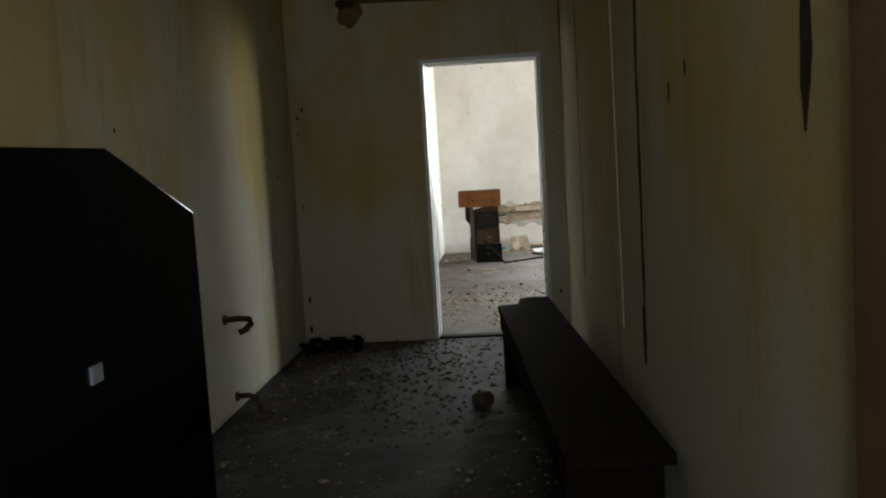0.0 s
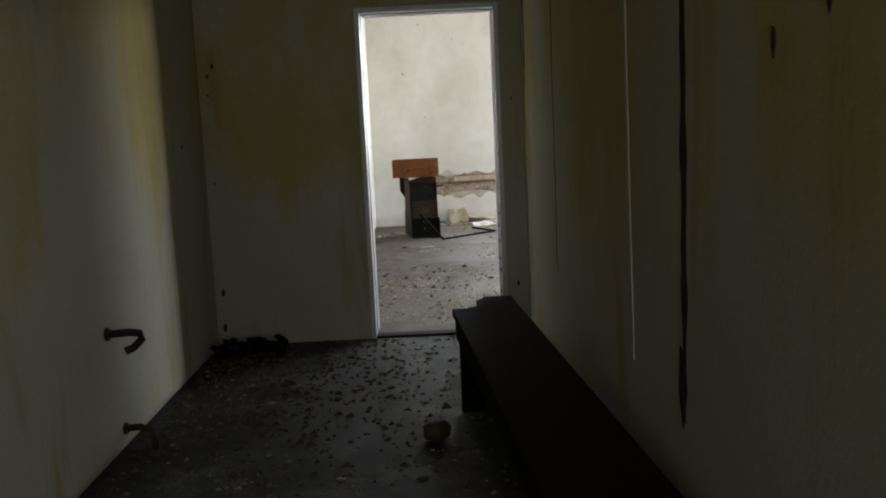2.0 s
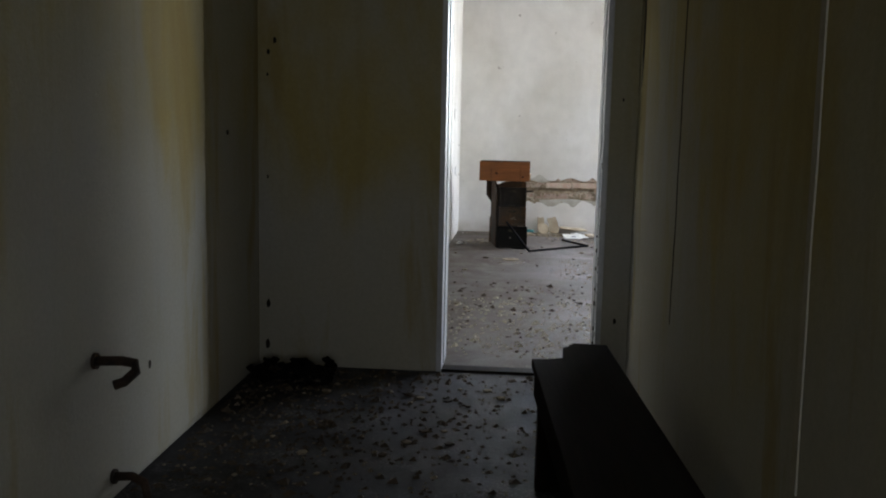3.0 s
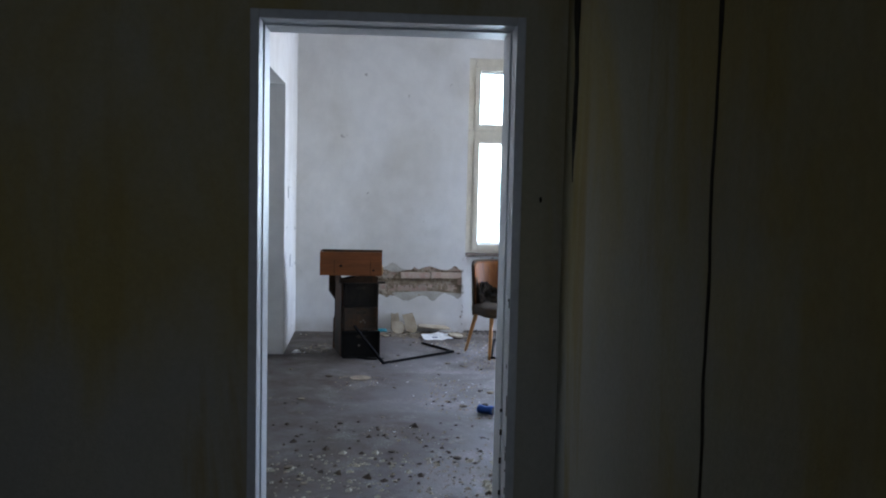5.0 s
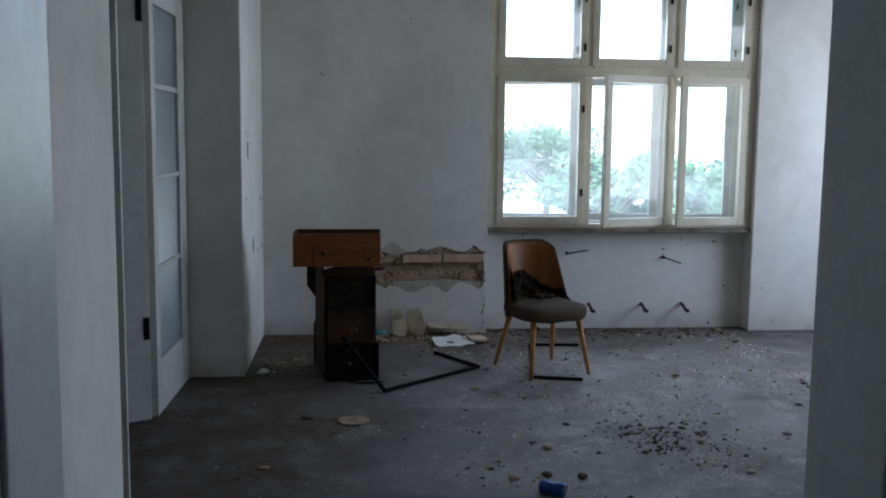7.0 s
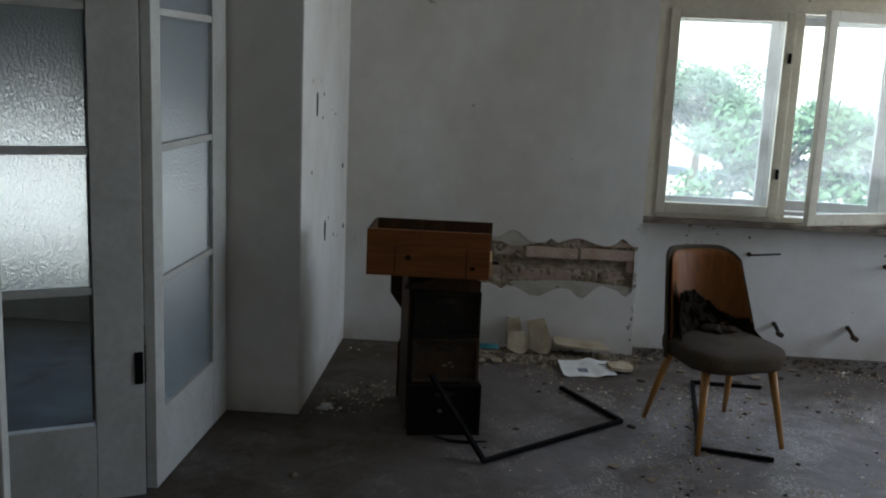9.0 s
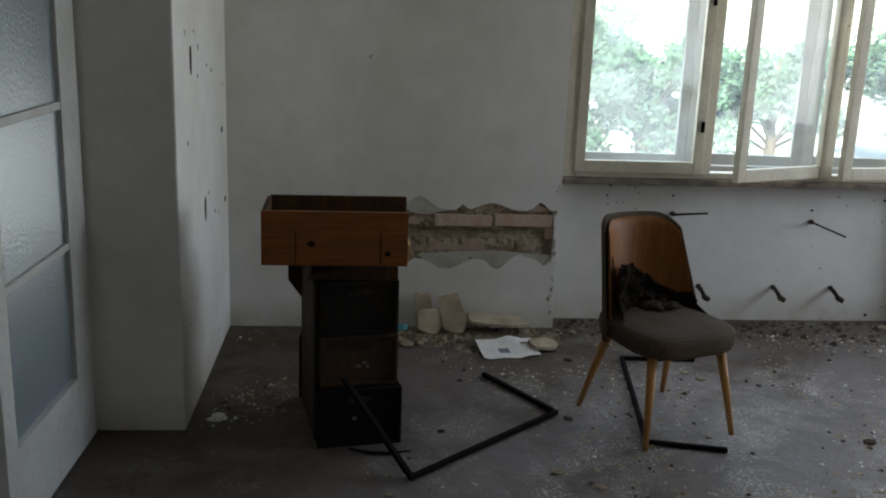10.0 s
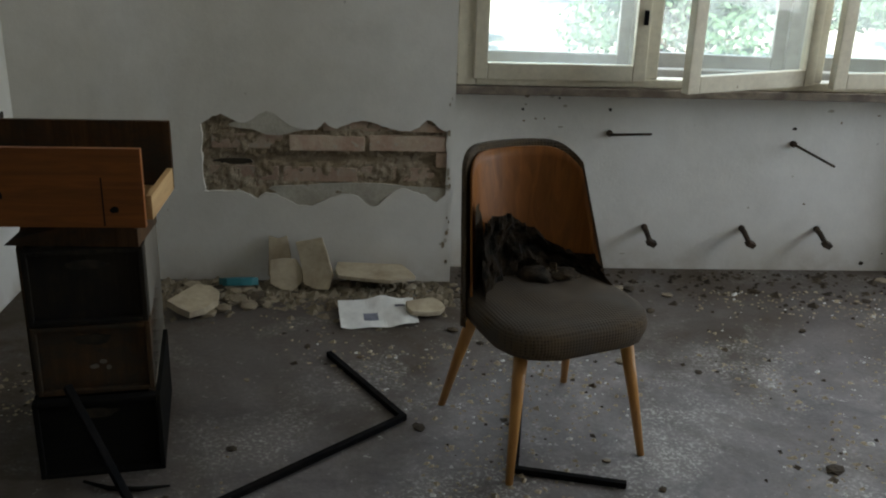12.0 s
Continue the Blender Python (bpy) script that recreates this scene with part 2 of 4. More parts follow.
M = {
    "ochre": plaster_ochre(),
    "white": plaster_white(),
    "ceiling": surface("ceiling_limewash", (0.66, 0.64, 0.6), (0.52, 0.49, 0.44), 60, 1.2),
    "floor_room": floor_concrete("worn_concrete", (0.125, 0.115, 0.118), (0.25, 0.232, 0.232), (0.55, 0.54, 0.51), (0.056, 0.039, 0.022), 0.635, True),
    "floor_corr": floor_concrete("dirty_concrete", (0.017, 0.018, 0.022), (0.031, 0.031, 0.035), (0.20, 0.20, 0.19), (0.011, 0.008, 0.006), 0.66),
    "paint": surface("chipped_white_gloss", (0.66, 0.68, 0.69), (0.58, 0.59, 0.59), 30, 1.5, 0.35, spec=0.5, strength=0.1, spots=(22, 0.73, (0.22, 0.17, 0.12))),
    "door_paint": surface("grey_white_door_paint", (0.60, 0.60, 0.57), (0.50, 0.49, 0.45), 35, 3.0, 0.45, spec=0.45, strength=0.12, spots=(19, 0.74, (0.25, 0.2, 0.15))),
    "cream": surface("cream_window_paint", (0.62, 0.57, 0.45), (0.52, 0.46, 0.35), 40, 3.0, 0.5, spec=0.4, strength=0.15, spots=(24, 0.72, (0.25, 0.19, 0.13))),
    "outer_frame": surface("weathered_window_paint", (0.5, 0.5, 0.48), (0.38, 0.37, 0.35), 40, 3.0, 0.6),
    "sill": surface("dirty_sill_wood", (0.14, 0.11, 0.09), (0.30, 0.25, 0.2), 60, 9.0, 0.8),
    "brick": surface("dusty_brick", (0.42, 0.29, 0.22), (0.48, 0.39, 0.30), 60, 12.0, 0.95, spots=(30, 0.6, (0.42, 0.36, 0.29)), rand=0.35, strength=0.6),
    "mortar": surface("crumbling_mortar", (0.20, 0.15, 0.095), (0.36, 0.30, 0.22), 70, 9.0, 0.98, strength=0.9, spots=(40, 0.6, (0.18, 0.13, 0.09))),
    "undercoat": surface("grey_undercoat", (0.47, 0.44, 0.37), (0.36, 0.33, 0.27), 70, 8.0, 0.95, strength=0.6),
    "pine": wood("orange_pine", (0.27, 0.088, 0.018), (0.15, 0.046, 0.011), 3.0, 0, 0.5),
    "pine_cut": wood("pale_pine", (0.50, 0.32, 0.15), (0.36, 0.21, 0.09), 3.0, 1, 0.6),
    "burnt": wood("scorched_wood", (0.028, 0.022, 0.015), (0.014, 0.011, 0.008), 3.0, 2, 0.8, spec=0.1, burnt=(0.012, 0.011, 0.01)),
    "burnt_brown": wood("scorched_brown_wood", (0.09, 0.047, 0.021), (0.045, 0.024, 0.011), 3.0, 2, 0.75, spec=0.15, burnt=(0.035, 0.028, 0.02)),
    "charred": wood("charred_wood", (0.012, 0.011, 0.010), (0.008, 0.008, 0.007), 3.0, 0, 0.85, spec=0.05),
    "panel_grey": wood("grey_weathered_board", (0.17, 0.15, 0.12), (0.11, 0.095, 0.075), 3.0, 2, 0.8),
    "bench": wood("dark_stained_bench_wood", (0.013, 0.008, 0.005), (0.006, 0.004, 0.003), 3.0, 1, 0.75, spec=0.05),
    "ply": wood("honey_plywood", (0.27, 0.095, 0.016), (0.15, 0.05, 0.009), 2.2, 2, 0.5, spec=0.3),
    "leg": wood("honey_beech", (0.50, 0.25, 0.07), (0.38, 0.17, 0.045), 3.0, 2, 0.4, spec=0.45),
    "fabric": fabric_check(),
    "foam": surface("blackened_foam", (0.013, 0.010, 0.007), (0.048, 0.032, 0.017), 60, 20.0, 1.0, strength=1.0),
    "black_metal": surface("black_painted_steel", (0.005, 0.0055, 0.0065), (0.012, 0.010, 0.009), 60, 10.0, 0.85, spec=0.08),
    "rust": surface("rusty_steel", (0.035, 0.028, 0.022), (0.08, 0.05, 0.03), 70, 14.0, 0.75, metal=0.3),
    "gloss_black": surface("black_lacquer", (0.0015, 0.0015, 0.002), (0.001, 0.001, 0.0013), 30, 2.0, 0.10, spec=0.05, strength=0.02),
    "silver": surface("dull_silver_plate", (0.10, 0.11, 0.12), (0.07, 0.08, 0.09), 40, 8.0, 0.6, metal=0.2),
    "rubble": surface("plaster_rubble", (0.31, 0.26, 0.185), (0.18, 0.145, 0.10), 50, 9.0, 0.95, strength=0.6, rand=0.3),
    "dark_rubble": surface("dark_rubble", (0.055, 0.044, 0.032), (0.10, 0.075, 0.048), 50, 9.0, 0.95, strength=0.6, rand=0.5),
    "slab": surface("fallen_plaster_slab", (0.46, 0.39, 0.28), (0.32, 0.26, 0.18), 50, 7.0, 0.95, strength=0.4),
    "paper": surface("dirty_white_paper", (0.80, 0.80, 0.78), (0.66, 0.66, 0.64), 30, 6.0, 0.85, strength=0.1),
    "ink": surface("smudged_print", (0.10, 0.11, 0.16), (0.25, 0.26, 0.30), 40, 18.0, 0.85),
    "teal": surface("teal_plastic", (0.02, 0.13, 0.15), (0.03, 0.17, 0.18), 30, 9.0, 0.5),
    "blue_can": surface("blue_printed_can", (0.02, 0.06, 0.25), (0.04, 0.10, 0.35), 30, 9.0, 0.35, metal=0.5),
    "crack": surface("crack_shadow_dirt", (0.02, 0.017, 0.012), (0.045, 0.035, 0.022), 60, 20.0, 1.0),
    "lath": surface("exposed_brown_lath", (0.10, 0.065, 0.03), (0.19, 0.13, 0.07), 60, 8.0, 1.0, strength=0.7),
    "brown_paint": surface("brown_paint", (0.16, 0.095, 0.045), (0.11, 0.065, 0.03), 50, 3.0, 0.7),
    "pale_streak": surface("pale_patched_plaster", (0.50, 0.47, 0.38), (0.42, 0.38, 0.28), 60, 6.0, 0.9),
    "grass": surface("dry_ground", (0.55, 0.53, 0.47), (0.40, 0.40, 0.30), 3, 0.15, 0.95),
    "trunk": surface("bark", (0.09, 0.07, 0.05), (0.14, 0.11, 0.08), 30, 6.0, 0.95),
    "leaf": surface("leaves", (0.06, 0.13, 0.065), (0.10, 0.17, 0.115), 8, 1.2, 0.7),
    "facade": surface("outer_render", (0.5, 0.48, 0.44), (0.42, 0.4, 0.36), 40, 2.0),
    "glass": glass_clear("dusty_window_glass", 0.06),
    "glass_dirty": glass_clear("grimy_window_glass", 0.17),
    "frosted": glass_frosted("patterned_glass"),
}

# ---- mesh helpers ----


def box(lo, hi, bev=0.0, m=None):
    bm = bmesh.new()
    bmesh.ops.create_cube(bm, size=1)
    c, s = [(a + b) / 2 for a, b in zip(lo, hi)], [b - a for a, b in zip(lo, hi)]
    bmesh.ops.transform(bm, matrix=Matrix.Translation(c) @ Matrix.Diagonal((*s, 1)), verts=bm.verts)
    if bev:
        bmesh.ops.bevel(bm, geom=bm.edges[:], offset=bev, segments=2, affect="EDGES", profile=0.6)
    if m is not None:
        bmesh.ops.transform(bm, matrix=m, verts=bm.verts)
    return bm


def join(*bms):
    out = bmesh.new()
    for b in bms:
        tmp = bpy.data.meshes.new("tmp")
        b.to_mesh(tmp)
        out.from_mesh(tmp)
        bpy.data.meshes.remove(tmp)
        b.free()
    return out


def prism(outline, axis, lo, hi, bev=0.0):
    """An outline of (a, b) pairs pushed along an axis from lo to hi."""
    bm = bmesh.new()
    put = {0: lambda a, b, c: (c, a, b), 1: lambda a, b, c: (a, c, b), 2: lambda a, b, c: (a, b, c)}[axis]
    f = bm.faces.new([bm.verts.new(put(a, b, lo)) for a, b in outline])
    r = bmesh.ops.extrude_face_region(bm, geom=[f])
    d = put(0, 0, hi - lo)
    bmesh.ops.translate(bm, vec=d, verts=[v for v in r["geom"] if isinstance(v, bmesh.types.BMVert)])
    bmesh.ops.recalc_face_normals(bm, faces=bm.faces)
    if bev:
        bmesh.ops.bevel(bm, geom=bm.edges[:], offset=bev, segments=2, affect="EDGES", profile=0.6)
    return bm


def tube(points, radii, sides=10, cap=True):
    """A round bar along points, with a radius at each."""
    bm = bmesh.new()
    pts = [Vector(p) for p in points]
    if isinstance(radii, (int, float)):
        radii = [radii] * len(pts)
    rings = []
    for i, p in enumerate(pts):
        d = (pts[min(i + 1, len(pts) - 1)] - pts[max(i - 1, 0)]).normalized()
        a = d.orthogonal().normalized() if abs(d.z) > 0.9 else d.cross(Vector((0, 0, 1))).normalized()
        b = d.cross(a)
        rings.append([bm.verts.new(p + radii[i] * (math.cos(k) * a + math.sin(k) * b)) for k in [2 * math.pi * j / sides for j in range(sides)]])
    for r0, r1 in zip(rings, rings[1:]):
        for j in range(sides):
            bm.faces.new((r0[j], r0[(j + 1) % sides], r1[(j + 1) % sides], r1[j]))
    if cap:
        bm.faces.new(rings[0][::-1])
        bm.faces.new(rings[-1])
    bmesh.ops.recalc_face_normals(bm, faces=bm.faces)
    return bm


def rough_rock(r, seed, flat=0.6, sub=1):
    bm = bmesh.new()
    bmesh.ops.create_icosphere(bm, subdivisions=sub, radius=r)
    rng = random.Random(seed)
    off = Vector((rng.random() * 50, rng.random() * 50, seed))
    for v in bm.verts:
        v.co *= 0.75 + 0.6 * abs(noise.noise(v.co / r * 1.3 + off))
        v.co.z = v.co.z * flat
    low = min(v.co.z for v in bm.verts)
    for v in bm.verts:
        v.co.z -= low * 0.8
    return bm


def shard(w, d, h, seed):
    """A flat broken plate of plaster with an uneven outline."""
    rng = random.Random(seed)
    k = 9
    out = [(w / 2 * math.cos(2 * math.pi * i / k) * (0.75 + 0.4 * rng.random()), d / 2 * math.sin(2 * math.pi * i / k) * (0.75 + 0.4 * rng.random())) for i in range(k)]
    return prism(out, 2, 0, h, 0.0)


def mesh_of(name, bm, material, smooth=False):
    me = bpy.data.meshes.new(name)
    bm.to_mesh(me)
    bm.free()
    me.materials.append(M[material])
    if smooth:
        me.shade_smooth()
    return me


def part(name, bm, material, parent=None, label="", smooth=False):
    ob = new(name, mesh_of(name, bm, material, smooth))
    if parent is not None:
        ob.parent = parent
    return tagged(ob, label) if label else ob


def thing(name, label, category, m=None, group="", kind=""):
    ob = new(name)
    ob.empty_display_size = 0.1
    if m is not None:
        ob.matrix_world = m
    return tagged(ob, label, category, group, kind)


def solid(name, bm, material, label, category="", kind="", smooth=False, group="", m=None):
    ob = part(name, bm, material, None, "", smooth)
    if m is not None:
        ob.matrix_world = m
    return tagged(ob, label, category, group, kind)


def structure(name, bm, material, label, category="wall"):
    return solid(name, bm, material, label, category, "structure")


# ---- large structure: corridor ----
CX0, CX1, CY0, CY1, CZ = -1.0, 1.0, -2.6, 6.5, 2.95
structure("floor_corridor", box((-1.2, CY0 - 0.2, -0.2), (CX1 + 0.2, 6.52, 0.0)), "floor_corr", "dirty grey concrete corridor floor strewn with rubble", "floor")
structure("ceiling_corridor", box((-1.3, CY0 - 0.2, CZ), (CX1 + 0.3, CY1, CZ + 0.2)), "ceiling", "stained limewashed corridor ceiling", "ceiling")
wall_left = structure("wall_corridor_west", join(
    box((-1.35, CY0, 0), (CX0, 5.62, CZ), 0.05),
    box((-1.35, 5.5, 0), (CX0 - 0.022, 6.52, CZ))), "ochre", "ochre limewashed corridor wall with faded grey patches")
wall_right = structure("wall_corridor_east", join(box((CX1, -0.1, 0), (CX1 + 0.3, 6.52, CZ)), box((CX1, CY0, 0), (CX1 + 0.3, -1.2, CZ)), box((CX1, -1.2, 2.1), (CX1 + 0.3, -0.1, CZ))), "ochre", "ochre limewashed corridor wall with long vertical cracks")
# the opening is added out of view, only to hold the fill lamp
structure("wall_corridor_south", join(box((-1.35, CY0 - 0.25, 0), (0.08, CY0, CZ)), box((0.92, CY0 - 0.25, 0), (CX1 + 0.3, CY0, CZ)), box((0.08, CY0 - 0.25, 0), (0.92, CY0, 0.93)), box((0.08, CY0 - 0.25, 2.17), (0.92, CY0, CZ))), "ochre", "plain ochre corridor end wall with an opening added for the fill lamp")
# slab added out of view to stop sun and sky entering that opening
structure("wall_beyond_corridor", box((-0.3, CY0 - 0.42, 0.6), (1.3, CY0 - 0.252, 2.5)), "white", "added unseen slab keeping sun and sky out of the lamp opening")
# unseen slab added behind the doorway lamp so no skylight leaks past it
structure("wall_beyond_doorway", box((1.42, -1.7, 0), (1.55, 0.4, 2.6)), "white", "added unseen slab shutting the sky out of the side doorway")
skew = Matrix.Translation((CX1, 6.5, 0)) @ pose(0, 0, 0, 0, 0, 0.82) @ Matrix.Translation((-CX1, -6.5, 0))
wall_right.matrix_world = skew
pilaster = structure("pilaster", box((CX1 - 0.03, -0.09, 0), (CX1 + 0.01, 0.76, CZ), 0.006), "brown_paint", "brown painted wall strip beside the corridor wall", "trim")

pilaster.matrix_world = skew

# wall between corridor and room, ochre skin on one side, white on the other
DX0, DX1, DH = 0.0, 0.83, 2.062
wall_end = structure("wall_corridor_north", join(
    box((-1.35, 6.5, 0), (DX0 - 0.03, 6.62, CZ + 0.3)),
    box((DX1 + 0.03, 6.5, 0), (CX1 + 0.3, 6.62, CZ + 0.3)),
    box((DX0 - 0.03, 6.5, DH + 0.03), (DX1 + 0.03, 6.62, CZ + 0.3))), "ochre", "ochre limewashed end wall around the doorway")
RX0, RX1, RY0, RY1, RZ = -0.387, 5.2, 6.75, 12.965, 3.14
structure("wall_room_south", join(
    box((-5.0, 6.62, 0), (DX0 - 0.03, RY0, RZ + 0.2)),
    box((DX1 + 0.03, 6.62, 0), (RX1 + 0.3, RY0, RZ + 0.2)),
    box((DX0 - 0.03, 6.62, DH + 0.03), (DX1 + 0.03, RY0, RZ + 0.2))), "white", "white limewashed wall with the doorway")

# door lining: two jambs, a head and stop beads
frame1 = thing("door_frame", "white gloss painted door lining with chipped edges", "door frame", kind="structure")
for nm, lo, hi in (("jamb", (DX0 - 0.03, 6.49, 0), (DX0, RY0 + 0.01, DH + 0.03)), ("jamb", (DX1, 6.49, 0), (DX1 + 0.03, RY0 + 0.01, DH + 0.03)), ("head", (DX0, 6.49, DH), (DX1, RY0 + 0.01, DH + 0.03))):
    part(nm, box(lo, hi, 0.004), "paint", frame1)
for lo, hi in (((DX0 - 0.001, 6.60, 0.02), (DX0 + 0.006, RY0 + 0.008, DH)), ((DX1 - 0.006, 6.60, 0.02), (DX1 + 0.001, RY0 + 0.008, DH)), ((DX0 + 0.006, 6.60, DH - 0.006), (DX1 - 0.006, RY0 + 0.008, DH + 0.001))):
    part("stop_bead", box(lo, hi, 0.004), "paint", frame1)
rng = random.Random(4)
for i in range(26):
    z, y = rng.choice((rng.uniform(0.25, 1.0), rng.uniform(0.05, 1.2))), rng.choice((6.497, 6.598, 6.52))
    h = rng.uniform(0.008, 0.035)
    part("paint_chip", box((DX1 - 0.0075 if y > 6.59 else DX1 - 0.0015, y - 0.004, z), (DX1 + 0.002, y + 0.006, z + h), 0.001), "crack", frame1)
for y, z, w, h in ((6.55, 0.98, 0.028, 0.010), (6.56, 0.955, 0.02, 0.012), (6.54, 1.0, 0.014, 0.008), (6.57, 0.975, 0.010, 0.016)):
    part("scuff", box((DX1 - 0.0012, y - w / 2, z - h / 2), (DX1 + 0.001, y + w / 2, z + h / 2)), "paper", frame1, "pale scuff mark")
structure("threshold", box((DX0, 6.50, -0.01), (DX1, 6.60, 0.014), 0.004), "burnt", "dark worn wooden door threshold", "threshold")

# ---- large structure: room ----
structure("floor_room", box((-5.0, 6.52, -0.2), (RX1 + 0.3, 13.4, 0.0)), "floor_room", "worn grey concrete floor with plaster dust and dirt", "floor")
structure("ceiling_room", box((-5.0, 6.6, RZ), (RX1 + 0.3, 13.4, RZ + 0.2)), "ceiling", "white limewashed ceiling with damp patches", "ceiling")
OY0, OY1, OH = 8.6, 11.69, 2.35
wall_west = structure("wall_room_west", join(
    box((-0.757, RY0, 0), (RX0, OY0, RZ), 0.008),
    box((-0.757, OY1, 0), (RX0, 13.2, RZ), 0.008),
    box((-0.757, OY0, OH), (RX0, OY1, RZ), 0.004)), "white", "white limewashed wall with a wide opening")
structure("wall_room_east", join(
    box((RX1, RY0, 0), (RX1 + 0.3, 10.8, RZ)), box((RX1, 12.7, 0), (RX1 + 0.3, 13.4, RZ)),
    box((RX1, 10.8, 0), (RX1 + 0.3, 12.7, 0.85)), box((RX1, 10.8, 2.7), (RX1 + 0.3, 12.7, RZ))), "white", "white limewashed wall with a window opening")
NX0, NX1, NY, SZ, WZ = 1.32, 3.43, 13.14, 0.80, 2.785
structure("wall_room_north", join(
    box((-0.757, 13.0, 0), (NX0, 13.40, RZ)),
    box((NX0, NY, 0), (NX1, 13.40, SZ)),
    box((NX0, 13.0, WZ), (NX1, 13.40, RZ)),
    box((NX1, 12.97, 0), (RX1 + 0.3, 13.40, RZ), 0.01)), "white", "white limewashed window wall with a radiator niche")


def hole_outline():
    """The uneven rim of the broken plaster, going round."""
    top, bottom = [], []
    hump = lambda f, bumps: sum(h * math.exp(-((f - c) / w) ** 2) for c, h, w in bumps)
    for i in range(61):
        f = i / 60
        x = 0.325 + 0.965 * f
        fine = 0.005 * noise.noise(Vector((x * 45, 5, 0))) + 0.004 * noise.noise(Vector((x * 90, 2, 0)))
        up = hump(f, ((0.08, 0.055, 0.07), (0.27, 0.070, 0.075), (0.50, 0.030, 0.02), (0.66, 0.040, 0.09), (0.925, 0.048, 0.04)))
        top.append((x, 0.640 + up + fine))
        down = hump(f, ((0.21, -0.030, 0.025), (0.42, -0.060, 0.10), (0.70, -0.058, 0.055), (0.96, -0.035, 0.03), (0.82, 0.022, 0.05)))
        fine = 0.006 * noise.noise(Vector((x * 38, 9, 0))) + 0.005 * noise.noise(Vector((x * 80, 7, 0)))
        bottom.append((x, 0.382 + down + fine))
    left = [(0.325 + 0.018 * noise.noise(Vector((2, z * 14, 0))), z) for z in np.linspace(0.39, 0.65, 9)]
    right = [(1.292 + 0.008 * noise.noise(Vector((4, z * 16, 0))), z) for z in np.linspace(0.65, 0.39, 9)]
    return top + right + bottom[::-1] + left


def plaster_skin(rect, rim, y0, y1):
    """A coat of plaster with a hole broken through it."""
    bm = bmesh.new()
    x0, z0, x1, z1 = rect
    outer = [bm.verts.new((x, y0, z)) for x, z in ((x0, z0), (x1, z0), (x1, z1), (x0, z1))]
    inner = [bm.verts.new((x, y0, z)) for x, z in rim]
    edges = [bm.edges.new((a, b)) for loop in (outer, inner) for a, b in zip(loop, loop[1:] + loop[:1])]
    bmesh.ops.triangle_fill(bm, edges=edges, use_beauty=True)
    for loop in (outer, inner):
        back = [bm.verts.new((v.co.x + random.uniform(-0.004, 0.004) * (loop is inner), y1, v.co.z + random.uniform(-0.004, 0.004) * (loop is inner))) for v in loop]
        for i in range(len(loop)):
            j = (i + 1) % len(loop)
            bm.faces.new((loop[i], loop[j], back[j], back[i]))
    bmesh.ops.recalc_face_normals(bm, faces=bm.faces)
    return bm


structure("plaster_coat", plaster_skin((-0.387, 0.0, NX0, RZ), hole_outline(), RY1, 13.0), "white", "white limewashed plaster with a broken out patch")


def mortar_bed():
    """Rough mortar behind the plaster, lumpy, with a raked joint along the middle."""
    bm = bmesh.new()
    g = {}
    for i in range(131):
        for j in range(61):
            x, z = 0.285 + 1.03 * i / 130, 0.265 + 0.50 * j / 60
            h = 0.014 * noise.noise(Vector((x * 13, z * 17, 2))) + 0.009 * noise.noise(Vector((x * 40, z * 45, 4))) + 0.004 * noise.noise(Vector((x * 110, z * 110, 1)))
            groove = 0.022 * math.exp(-((z - 0.515 - 0.008 * noise.noise(Vector((x * 6, 0, 0)))) / 0.022) ** 2)
            g[i, j] = bm.verts.new((x, min(12.998, 12.982 - h + groove), z))
    for i in range(130):
        for j in range(60):
            bm.faces.new((g[i, j], g[i + 1, j], g[i + 1, j + 1], g[i, j + 1]))
    return bm


broken = structure("broken_patch", mortar_bed(), "mortar", "exposed crumbling mortar and brick inside broken plaster", "wall")

# window: outer and inner casements in a deep box frame
window = thing("window_1", "cream painted double casement window with dusty panes", "window", kind="structure")
WX0, WX1 = NX0 + 0.004, NX1 - 0.004
FY0, FY1 = 13.02, 13.09
M1, M2, T0, T1 = 2.095, 2.765, 1.982, 2.072


def rails(name, x0, x1, z0, z1, y0, y1, parent, material="cream"):
    for lo, hi in (((x0, y0, SZ + 0.02), (x0 + 0.075, y1, WZ)), ((x1 - 0.075, y0, SZ + 0.02), (x1, y1, WZ)), ((x0 + 0.075, y0, WZ - 0.08), (x1 - 0.075, y1, WZ)), ((x0 + 0.075, y0, SZ + 0.02), (x1 - 0.075, y1, SZ + 0.055)), ((x0 + 0.075, y0, T0), (x1 - 0.075, y1, T1))):
        part(name, box(lo, hi, 0.006), material, parent)
    for mx in (M1, M2):
        for a, b in ((SZ + 0.055, T0), (T1, WZ - 0.08)):
            part("mullion", box((mx - 0.03, y0 + 0.003, a), (mx + 0.03, y1 - 0.003, b), 0.006), material, parent)


rails("window_frame", WX0, WX1, SZ, WZ, FY0, FY1, window)
rails("outer_frame", WX0, WX1, SZ, WZ, 13.27, 13.33, window, "outer_frame")
for lo, hi in (((WX0, FY1, SZ + 0.02), (WX0 + 0.03, 13.27, WZ)), ((WX1 - 0.03, FY1, SZ + 0.02), (WX1, 13.27, WZ)), ((WX0 + 0.03, FY1, WZ - 0.03), (WX1 - 0.03, 13.27, WZ))):
    part("box_lining", box(lo, hi), "cream", window)
part("window_sill", box((NX0 - 0.01, 13.0, SZ - 0.015), (NX1, 13.36, SZ + 0.018), 0.006), "sill", window, "dirty bare wooden sill")


